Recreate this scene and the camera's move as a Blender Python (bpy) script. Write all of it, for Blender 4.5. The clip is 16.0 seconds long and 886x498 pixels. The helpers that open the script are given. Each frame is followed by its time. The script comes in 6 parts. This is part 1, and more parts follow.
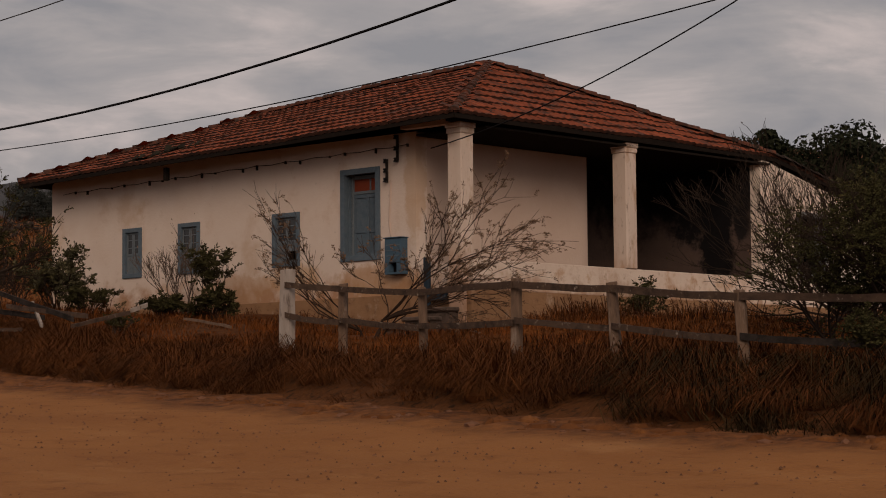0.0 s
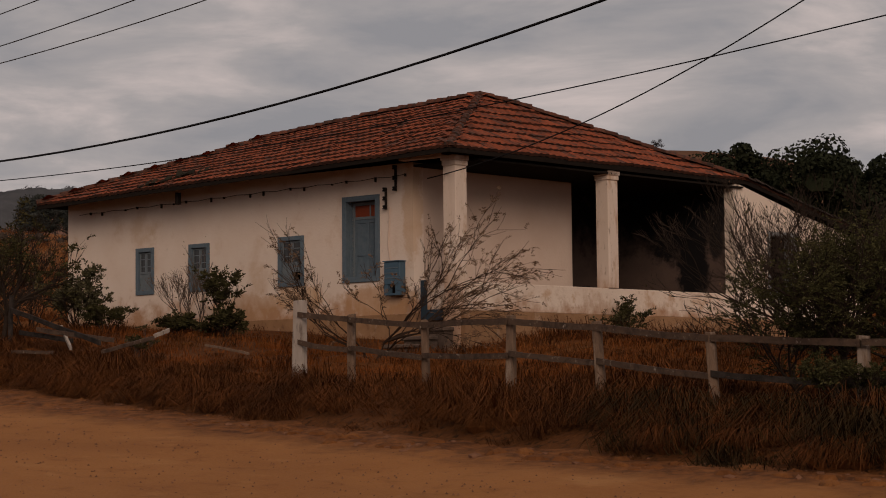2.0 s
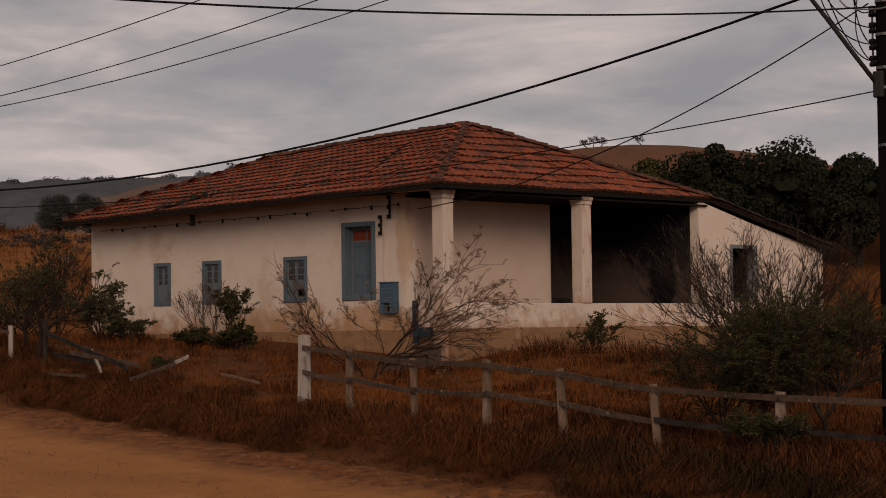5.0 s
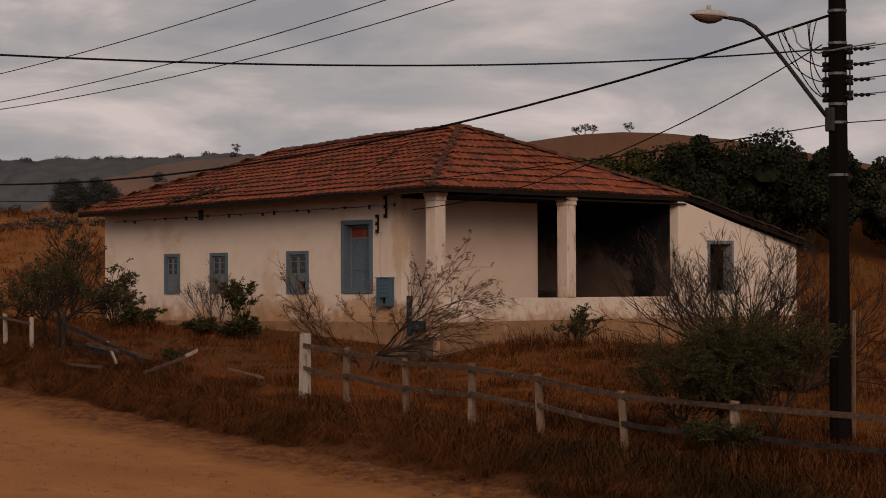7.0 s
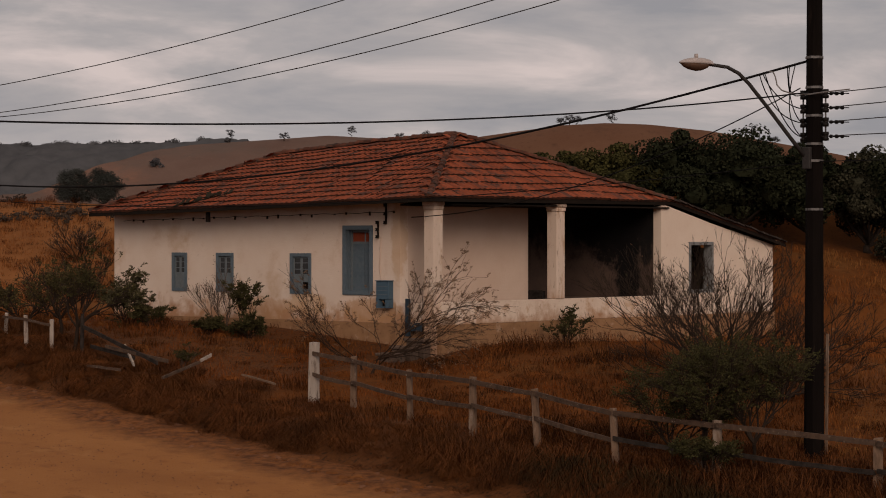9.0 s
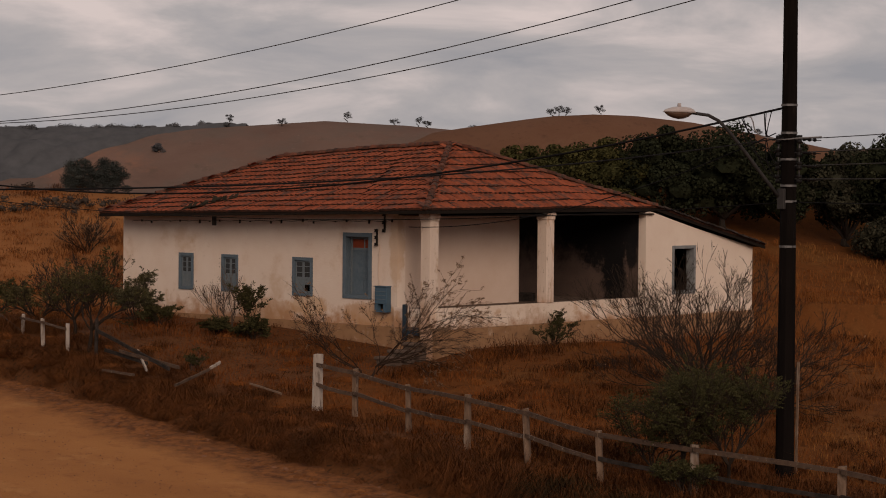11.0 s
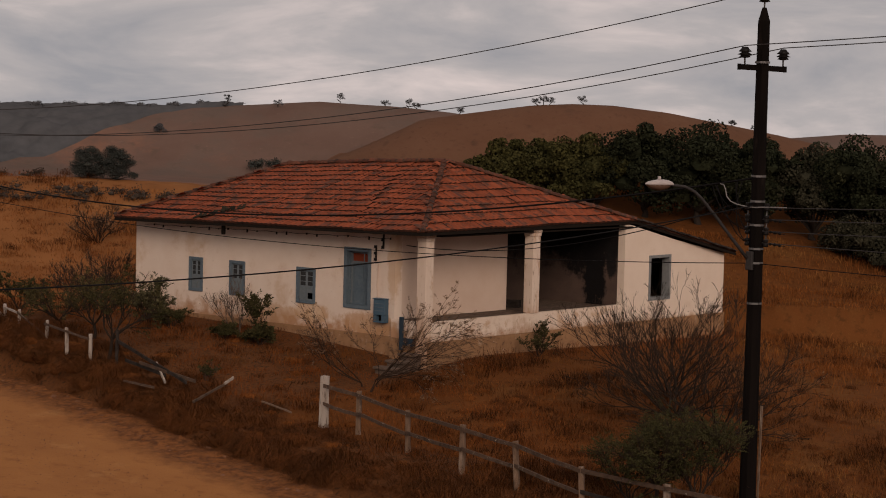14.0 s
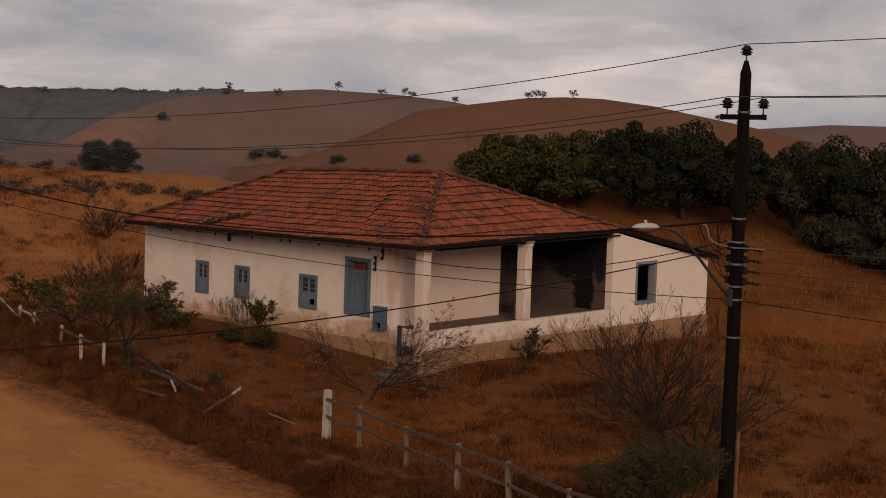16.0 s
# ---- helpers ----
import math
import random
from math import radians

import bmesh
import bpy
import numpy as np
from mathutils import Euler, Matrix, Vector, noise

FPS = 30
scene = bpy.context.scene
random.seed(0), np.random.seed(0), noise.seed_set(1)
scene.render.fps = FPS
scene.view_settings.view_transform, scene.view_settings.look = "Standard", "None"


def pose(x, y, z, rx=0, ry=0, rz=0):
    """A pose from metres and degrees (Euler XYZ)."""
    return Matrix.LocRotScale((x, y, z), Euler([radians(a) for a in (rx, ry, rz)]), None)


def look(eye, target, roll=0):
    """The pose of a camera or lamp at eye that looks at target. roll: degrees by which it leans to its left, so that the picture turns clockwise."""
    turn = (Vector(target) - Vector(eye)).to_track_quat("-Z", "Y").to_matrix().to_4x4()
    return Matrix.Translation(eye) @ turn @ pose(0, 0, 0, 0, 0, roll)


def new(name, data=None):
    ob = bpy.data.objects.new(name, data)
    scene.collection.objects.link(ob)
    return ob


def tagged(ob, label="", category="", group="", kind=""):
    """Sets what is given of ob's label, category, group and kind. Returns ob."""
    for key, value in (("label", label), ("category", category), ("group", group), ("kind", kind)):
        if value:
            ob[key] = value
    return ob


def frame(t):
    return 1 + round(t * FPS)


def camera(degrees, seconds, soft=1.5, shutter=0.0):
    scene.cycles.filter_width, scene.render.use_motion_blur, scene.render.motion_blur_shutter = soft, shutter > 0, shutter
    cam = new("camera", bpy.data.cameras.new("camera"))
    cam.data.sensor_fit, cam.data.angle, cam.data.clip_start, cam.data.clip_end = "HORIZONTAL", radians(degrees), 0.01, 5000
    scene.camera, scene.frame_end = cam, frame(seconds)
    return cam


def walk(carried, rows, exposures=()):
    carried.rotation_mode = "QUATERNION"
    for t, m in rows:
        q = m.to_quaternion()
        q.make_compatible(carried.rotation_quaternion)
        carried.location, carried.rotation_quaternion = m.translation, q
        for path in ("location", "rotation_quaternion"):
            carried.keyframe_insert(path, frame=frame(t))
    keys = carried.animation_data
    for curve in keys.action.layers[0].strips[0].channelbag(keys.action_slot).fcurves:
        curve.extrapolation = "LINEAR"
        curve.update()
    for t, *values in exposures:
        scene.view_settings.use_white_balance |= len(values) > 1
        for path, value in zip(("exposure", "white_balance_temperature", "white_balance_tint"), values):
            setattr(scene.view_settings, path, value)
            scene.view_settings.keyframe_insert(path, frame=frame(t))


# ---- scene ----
cam = camera(24.0, 16.0, soft=1.0)
PATH = [
    (0, (36.809, -39.898, -3.188), (-2.411, 5.256, 1.603), -0.49),
    (0.5, (37.222, -40.904, -3.074), (-1.695, 4.517, 1.658), -0.75),
    (1, (37.752, -41.822, -2.903), (-0.984, 3.764, 1.718), -0.80),
    (1.5, (38.417, -42.604, -2.660), (-0.299, 3.016, 1.799), -0.72),
    (2, (39.216, -43.286, -2.368), (0.393, 2.263, 1.887), -0.59),
    (2.5, (40.078, -43.943, -2.042), (1.134, 1.525, 1.966), -0.49),
    (3, (40.721, -44.691, -1.694), (1.796, 0.815, 2.067), -0.51),
    (3.5, (41.366, -45.474, -1.314), (2.481, 0.087, 2.174), -0.61),
    (4, (42.102, -46.282, -0.933), (3.210, -0.704, 2.241), -0.74),
    (6.5, (46.125, -50.269, 0.773), (7.067, -4.745, 2.166), -0.48),
    (7, (46.792, -51.023, 1.059), (7.756, -5.471, 2.186), -0.31),
    (7.5, (47.323, -51.823, 1.401), (8.366, -6.198, 2.243), -0.17),
    (8, (47.834, -52.665, 1.821), (9.008, -6.923, 2.325), -0.08),
    (8.5, (48.300, -53.572, 2.310), (9.635, -7.692, 2.439), -0.03),
    (9, (48.722, -54.482, 2.856), (10.250, -8.440, 2.580), -0.01),
    (11.5, (51.433, -58.361, 5.849), (13.356, -12.048, 3.545), 0.62),
    (12, (51.936, -59.164, 6.538), (13.964, -12.788, 3.800), 0.75),
    (12.5, (52.431, -60.022, 7.269), (14.570, -13.584, 4.105), 0.91),
    (13, (52.936, -60.888, 7.999), (15.205, -14.374, 4.415), 1.07),
    (13.5, (53.457, -61.750, 8.723), (15.847, -15.171, 4.727), 1.21),
    (14, (53.889, -62.608, 9.580), (16.434, -15.949, 5.105), 1.36),
    (14.5, (54.315, -63.451, 10.444), (17.006, -16.725, 5.477), 1.48),
    (15, (54.760, -64.265, 11.298), (17.576, -17.490, 5.869), 1.61),
    (15.5, (55.264, -65.032, 12.116), (18.174, -18.232, 6.268), 1.76),
    (16, (55.901, -65.780, 12.921), (18.841, -19.010, 6.663), 1.92),
]
walk(cam, [(t, look(eye, target, roll)) for t, eye, target, roll in PATH],
     exposures=[(0, -0.15), (4, -0.12), (7, -0.05), (9, 0.0), (12.5, 0.10), (16, 0.15)])

# ---- sky and sun: a grey overcast evening ----
world = bpy.data.worlds.new("sky")
scene.world = world
world.use_nodes = True
wn, wl = world.node_tree.nodes, world.node_tree.links
wn.clear()
w_out = wn.new("ShaderNodeOutputWorld")
w_bg = wn.new("ShaderNodeBackground")
w_tc = wn.new("ShaderNodeTexCoord")
w_map = wn.new("ShaderNodeMapping")
w_map.inputs["Scale"].default_value = (1.8, 1.8, 7.0)
w_noise = wn.new("ShaderNodeTexNoise")
w_noise.inputs["Scale"].default_value = 4.5
w_noise.inputs["Detail"].default_value = 6.0
w_noise.inputs["Roughness"].default_value = 0.56
w_noise.inputs["Distortion"].default_value = 0.35
w_ramp = wn.new("ShaderNodeValToRGB")
w_ramp.color_ramp.elements[0].position = 0.34
w_ramp.color_ramp.elements[0].color = (0.240, 0.233, 0.246, 1)
w_ramp.color_ramp.elements[1].position = 0.70
w_ramp.color_ramp.elements[1].color = (0.510, 0.430, 0.408, 1)
mid = w_ramp.color_ramp.elements.new(0.52)
mid.color = (0.330, 0.301, 0.298, 1)
wl.new(w_tc.outputs["Generated"], w_map.inputs["Vector"])
wl.new(w_map.outputs["Vector"], w_noise.inputs["Vector"])
wl.new(w_noise.outputs["Fac"], w_ramp.inputs["Fac"])
wl.new(w_ramp.outputs["Color"], w_bg.inputs["Color"])
w_bg.inputs["Strength"].default_value = 1.24
wl.new(w_bg.outputs["Background"], w_out.inputs["Surface"])

sun_data = bpy.data.lights.new("sun", "SUN")
sun_data.energy = 1.5
sun_data.angle = radians(28)
sun_data.color = (1.0, 0.80, 0.67)
sun = new("sun", sun_data)
sun.matrix_world = look((60, -52, 37), (0, 0, 0))


# ---- materials ----
def mat(name, base, rough=0.85, metal=0.0, grain=None, stain=None, bump=0.0, bump_scale=30.0, island=0.0, obj=0.0,
        spec=0.12, stretch=None, odd=None, low=None, spots=()):
    """grain: (scale, colour, amount); stain: (scale, colour, threshold, amount); island, obj: brightness spread of pieces."""
    m = bpy.data.materials.new(name)
    m.use_nodes = True
    n, l = m.node_tree.nodes, m.node_tree.links
    bs = n["Principled BSDF"]
    bs.inputs["Roughness"].default_value = rough
    bs.inputs["Metallic"].default_value = metal
    bs.inputs["Specular IOR Level"].default_value = spec
    geo = n.new("ShaderNodeNewGeometry")
    mp = n.new("ShaderNodeMapping")
    l.new(geo.outputs["Position"], mp.inputs["Vector"])
    if stretch:
        mp.inputs["Scale"].default_value = stretch
    col = n.new("ShaderNodeRGB")
    col.outputs[0].default_value = (*base, 1)
    out = col.outputs[0]

    def mix(fac, other, amount, kind="MIX"):
        nonlocal out
        mx = n.new("ShaderNodeMixRGB")
        mx.blend_type = kind
        mul = n.new("ShaderNodeMath")
        mul.operation = "MULTIPLY"
        mul.use_clamp = True
        mul.inputs[1].default_value = amount
        l.new(fac, mul.inputs[0])
        l.new(mul.outputs[0], mx.inputs["Fac"])
        l.new(out, mx.inputs["Color1"])
        mx.inputs["Color2"].default_value = (*other, 1)
        out = mx.outputs["Color"]

    def tex(scale, lo, hi, detail=5.0, rough_=0.6):
        t = n.new("ShaderNodeTexNoise")
        t.inputs["Scale"].default_value = scale
        t.inputs["Detail"].default_value = detail
        t.inputs["Roughness"].default_value = rough_
        l.new(mp.outputs["Vector"], t.inputs["Vector"])
        r = n.new("ShaderNodeMapRange")
        r.inputs["From Min"].default_value = lo
        r.inputs["From Max"].default_value = hi
        l.new(t.outputs["Fac"], r.inputs["Value"])
        return r.outputs["Result"]

    if grain:
        mix(tex(grain[0], 0.35, 0.68), grain[1], grain[2])
    if stain:
        for s in (stain if isinstance(stain, list) else [stain]):
            mix(tex(s[0], s[2], s[2] + 0.12, 7.0, 0.68), s[1], s[3])
    for amount, node, sock in ((island, "geo", "Random Per Island"), (obj, "info", "Random")):
        if amount:
            src = geo if node == "geo" else n.new("ShaderNodeObjectInfo")
            mr = n.new("ShaderNodeMapRange")
            mr.inputs["To Min"].default_value = 1 - amount
            mr.inputs["To Max"].default_value = 1 + amount
            l.new(src.outputs[sock], mr.inputs["Value"])
            hs = n.new("ShaderNodeHueSaturation")
            l.new(mr.outputs["Result"], hs.inputs["Value"])
            l.new(out, hs.inputs["Color"])
            out = hs.outputs["Color"]
    if odd:
        src = geo.outputs["Random Per Island"]
        if odd[2]:
            src = n.new("ShaderNodeObjectInfo").outputs["Random"]
        t = n.new("ShaderNodeMath")
        t.operation = "MULTIPLY"
        t.inputs[1].default_value = 7.31
        l.new(src, t.inputs[0])
        fr = n.new("ShaderNodeMath")
        fr.operation = "FRACT"
        l.new(t.outputs[0], fr.inputs[0])
        gt = n.new("ShaderNodeMapRange")
        gt.inputs["From Min"].default_value = odd[0]
        gt.inputs["From Max"].default_value = 1.0
        l.new(fr.outputs[0], gt.inputs["Value"])
        mix(gt.outputs["Result"], odd[1], 0.85)
    if low:
        # earth splashed up, or soot and painted shade under the ceiling: (height where it ends, height where it is
        # full, colour, amount)
        sep = n.new("ShaderNodeSeparateXYZ")
        l.new(geo.outputs["Position"], sep.inputs[0])
        r = n.new("ShaderNodeMapRange")
        r.inputs["From Min"].default_value = low[0]
        r.inputs["From Max"].default_value = low[1]
        l.new(sep.outputs["Z"], r.inputs["Value"])
        nz = tex(2.2, 0.25, 0.75, 6.0)
        ad = n.new("ShaderNodeMath")
        ad.operation = "MULTIPLY_ADD"
        l.new(nz, ad.inputs[0])
        ad.inputs[1].default_value = 0.9
        l.new(r.outputs["Result"], ad.inputs[2])
        sb = n.new("ShaderNodeMapRange")
        sb.inputs["From Min"].default_value = 0.75
        sb.inputs["From Max"].default_value = 1.35
        l.new(ad.outputs[0], sb.inputs["Value"])
        mix(sb.outputs["Result"], low[2], low[3])
    for centre, reach, colour, amount in spots:
        # a stain round one place, with a ragged edge
        sb = n.new("ShaderNodeVectorMath")
        sb.operation = "SUBTRACT"
        l.new(geo.outputs["Position"], sb.inputs[0])
        sb.inputs[1].default_value = centre
        dv = n.new("ShaderNodeVectorMath")
        dv.operation = "DIVIDE"
        l.new(sb.outputs[0], dv.inputs[0])
        dv.inputs[1].default_value = reach
        ln = n.new("ShaderNodeVectorMath")
        ln.operation = "LENGTH"
        l.new(dv.outputs[0], ln.inputs[0])
        ad = n.new("ShaderNodeMath")
        ad.operation = "MULTIPLY_ADD"
        l.new(tex(2.6, 0.2, 0.8, 8.0, 0.7), ad.inputs[0])
        ad.inputs[1].default_value = 0.9
        l.new(ln.outputs["Value"], ad.inputs[2])
        mr = n.new("ShaderNodeMapRange")
        mr.inputs["From Min"].default_value = 1.5
        mr.inputs["From Max"].default_value = 1.2
        l.new(ad.outputs[0], mr.inputs["Value"])
        mix(mr.outputs["Result"], colour, amount)
    l.new(out, bs.inputs["Base Color"])
    if bump:
        t = n.new("ShaderNodeTexNoise")
        t.inputs["Scale"].default_value = bump_scale
        t.inputs["Detail"].default_value = 6.0
        l.new(mp.outputs["Vector"], t.inputs["Vector"])
        b = n.new("ShaderNodeBump")
        b.inputs["Strength"].default_value = bump
        b.inputs["Distance"].default_value = 0.03
        l.new(t.outputs["Fac"], b.inputs["Height"])
        l.new(b.outputs["Normal"], bs.inputs["Normal"])
    return m


M_PLASTER = mat("old_white_plaster", (0.68, 0.550, 0.451), 0.9, grain=(1.1, (0.60, 0.444, 0.340), 0.45), low=(1.05, -0.15, (0.36, 0.175, 0.080), 0.85),
                stain=[(0.55, (0.52, 0.35, 0.23), 0.54, 0.55), (5.0, (0.34, 0.25, 0.19), 0.62, 0.55), (1.3, (0.48, 0.30, 0.17), 0.61, 0.55), (11, (0.20, 0.14, 0.10), 0.69, 0.7)],
                spots=(((1.12, 0, 2.9), (0.30, 0.6, 1.7), (0.50, 0.32, 0.19), 0.6), ((-3.2, 0, 0.55), (1.1, 0.6, 0.45), (0.50, 0.30, 0.15), 0.6), ((-5.4, 0, 0.35), (1.6, 0.6, 0.45), (0.44, 0.25, 0.13), 0.6),
                       ((0.0, 0, 0.35), (1.6, 0.6, 0.5), (0.42, 0.23, 0.11), 0.7), ((-12.6, 0, 0.5), (0.7, 0.6, 0.9), (0.46, 0.31, 0.2), 0.5)), bump=0.25, bump_scale=14)
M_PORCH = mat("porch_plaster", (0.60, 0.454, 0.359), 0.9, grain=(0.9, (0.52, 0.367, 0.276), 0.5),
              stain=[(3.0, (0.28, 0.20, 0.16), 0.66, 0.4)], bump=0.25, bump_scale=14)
# Soot stains; the dark base and ceiling gradient also paint in the room's shade.
M_SOOTSHADE = mat("soot_and_shade_plaster", (0.095, 0.062, 0.048), 0.95, grain=(1.0, (0.06, 0.04, 0.032), 0.7), low=(1.5, 3.4, (0.010, 0.009, 0.009), 0.96),
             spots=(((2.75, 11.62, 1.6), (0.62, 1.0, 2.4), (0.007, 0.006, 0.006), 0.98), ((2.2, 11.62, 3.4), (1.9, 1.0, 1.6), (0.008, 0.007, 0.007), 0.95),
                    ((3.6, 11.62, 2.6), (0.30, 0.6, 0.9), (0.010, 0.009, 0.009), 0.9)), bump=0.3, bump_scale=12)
M_PLINTH = mat("bare_render_plinth", (0.30, 0.165, 0.085), 0.95, grain=(2.0, (0.19, 0.10, 0.05), 0.6),
               stain=[(2.4, (0.50, 0.37, 0.27), 0.60, 0.55), (1.2, (0.40, 0.27, 0.18), 0.58, 0.6), (4, (0.09, 0.055, 0.035), 0.57, 0.7)], bump=0.5, bump_scale=18)
M_BLUE = mat("faded_blue_paint", (0.085, 0.115, 0.138), 0.7, grain=(9, (0.13, 0.15, 0.165), 0.6),
             stain=[(14, (0.07, 0.06, 0.055), 0.60, 0.6)], bump=0.2, bump_scale=40)
M_BLUE2 = mat("pale_blue_paint", (0.115, 0.135, 0.145), 0.7, grain=(12, (0.17, 0.18, 0.185), 0.5),
              stain=[(9, (0.12, 0.10, 0.085), 0.58, 0.6)], bump=0.2, bump_scale=40)
M_GATE = mat("dark_blue_paint", (0.020, 0.032, 0.045), 0.7, grain=(9, (0.035, 0.048, 0.06), 0.6))
M_BOX = mat("metal_box_blue_paint", (0.055, 0.095, 0.130), 0.55, grain=(6, (0.075, 0.115, 0.150), 0.5), stain=[(8, (0.12, 0.07, 0.04), 0.64, 0.7)])
M_BRICKRED = mat("red_painted_board", (0.19, 0.038, 0.016), 0.8, grain=(8, (0.16, 0.04, 0.02), 0.5))
M_PANE = mat("dusty_dark_glass", (0.03, 0.03, 0.03), 0.25, spec=0.5)
M_DARK = mat("painted_interior_shade", (0.010, 0.008, 0.008), 0.95, spec=0.02)
M_TILE = mat("clay_roof_tile", (0.255, 0.060, 0.024), 0.88, grain=(6, (0.185, 0.048, 0.023), 0.65),
             stain=[(0.55, (0.085, 0.05, 0.035), 0.60, 0.7), (2.2, (0.050, 0.033, 0.025), 0.50, 0.85), (9, (0.05, 0.035, 0.027), 0.60, 0.7), (5, (0.38, 0.14, 0.07), 0.67, 0.5)],
             bump=0.4, bump_scale=40, island=0.20, odd=(0.86, (0.075, 0.04, 0.03), 0))
M_TILEP = mat("clay_roof_tile_single", (0.255, 0.060, 0.024), 0.88, grain=(6, (0.185, 0.048, 0.023), 0.65),
              stain=[(0.55, (0.085, 0.05, 0.035), 0.60, 0.7), (2.2, (0.050, 0.033, 0.025), 0.50, 0.85), (9, (0.05, 0.035, 0.027), 0.60, 0.7), (5, (0.38, 0.14, 0.07), 0.67, 0.5)],
              bump=0.4, bump_scale=40, obj=0.20, odd=(0.86, (0.075, 0.04, 0.03), 1))
M_MOSSTILE = mat("mossy_slipped_tile", (0.034, 0.024, 0.016), 0.95, grain=(7, (0.022, 0.022, 0.014), 0.8), stain=[(3, (0.11, 0.045, 0.024), 0.58, 0.7)], spec=0.04, bump=0.6, island=0.4)
# Shadow line under each tile course painted onto the lip, with some moss.
M_LIP = mat("shaded_mossy_tile_edge", (0.022, 0.013, 0.010), 0.95, grain=(1.2, (0.12, 0.04, 0.02), 0.6))
M_RIDGE = mat("mossy_ridge_tile", (0.13, 0.042, 0.023), 0.9, grain=(7, (0.045, 0.028, 0.021), 0.85),
              stain=[(4, (0.03, 0.025, 0.02), 0.50, 0.85)], bump=0.5, bump_scale=30, island=0.35)
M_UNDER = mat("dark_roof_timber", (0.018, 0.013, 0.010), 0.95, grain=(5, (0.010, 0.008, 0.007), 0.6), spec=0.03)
M_WOOD = mat("weathered_fence_wood", (0.19, 0.120, 0.078), 0.9, grain=(8, (0.095, 0.058, 0.038), 0.8), stretch=(1, 1, 0.25),
             stain=[(3, (0.38, 0.30, 0.24), 0.55, 0.6), (5, (0.06, 0.040, 0.030), 0.55, 0.8)], bump=0.5, bump_scale=45)
M_RAIL = mat("weathered_rail_wood", (0.100, 0.062, 0.041), 0.9, grain=(6, (0.050, 0.032, 0.023), 0.7),
             stain=[(3, (0.040, 0.026, 0.019), 0.54, 0.8), (9, (0.38, 0.31, 0.25), 0.60, 0.8)], bump=0.5, bump_scale=45)
M_WHITEWOOD = mat("flaking_white_wood", (0.38, 0.32, 0.27), 0.9, grain=(6, (0.30, 0.23, 0.18), 0.7), stretch=(1, 1, 0.2),
                  stain=[(7, (0.12, 0.085, 0.065), 0.53, 0.85), (2.5, (0.22, 0.16, 0.12), 0.55, 0.7)], bump=0.5, bump_scale=45)
M_DARKWOOD = mat("charred_wood", (0.020, 0.016, 0.013), 0.9, spec=0.05, grain=(5, (0.08, 0.06, 0.05), 0.5), bump=0.5)
M_POLE = mat("dark_wooden_pole", (0.009, 0.0065, 0.0055), 0.9, spec=0.03, grain=(5, (0.005, 0.004, 0.0035), 0.8), stretch=(1, 1, 0.15),
             stain=[(3, (0.040, 0.028, 0.022), 0.62, 0.5)], bump=0.5, bump_scale=30)
M_STEEL = mat("galvanised_steel", (0.16, 0.15, 0.145), 0.6, metal=0.5, grain=(20, (0.10, 0.09, 0.085), 0.6))
M_ARM = mat("weathered_dark_steel", (0.028, 0.025, 0.024), 0.7, grain=(14, (0.06, 0.052, 0.048), 0.5))
M_LAMPWHITE = mat("lamp_housing_paint", (0.36, 0.31, 0.29), 0.5, grain=(12, (0.5, 0.42, 0.38), 0.5))
M_LAMPGLASS = mat("yellowed_lamp_cover", (0.11, 0.062, 0.040), 0.35, grain=(10, (0.07, 0.04, 0.028), 0.6))
M_CERAMIC = mat("brown_porcelain", (0.010, 0.008, 0.007), 0.5, spec=0.12)
M_CABLE = mat("black_cable", (0.010, 0.009, 0.009), 0.7, spec=0.05)
M_CABLEG = mat("aluminium_wire", (0.045, 0.04, 0.038), 0.7, spec=0.05)
M_PALECABLE = mat("grey_cable_sheath", (0.22, 0.20, 0.19), 0.6, grain=(9, (0.15, 0.14, 0.13), 0.6), spec=0.1)
M_ROAD = mat("orange_dirt_road", (0.305, 0.127, 0.040), 0.95, grain=(0.35, (0.238, 0.093, 0.028), 0.7), stretch=(0.8, 1.3, 1),
             stain=[(1.4, (0.20, 0.076, 0.023), 0.55, 0.6), (0.5, (0.37, 0.175, 0.065), 0.56, 0.6), (14, (0.13, 0.050, 0.019), 0.60, 0.65), (5, (0.36, 0.16, 0.055), 0.62, 0.5)], bump=0.9, bump_scale=14)
M_SHOULDER = mat("red_brown_earth", (0.155, 0.056, 0.017), 0.98, grain=(1.2, (0.09, 0.034, 0.012), 0.7),
                 stain=[(1.5, (0.22, 0.085, 0.025), 0.52, 0.8), (5, (0.05, 0.024, 0.011), 0.56, 0.8), (14, (0.035, 0.018, 0.010), 0.60, 0.8)], bump=1.0, bump_scale=8)


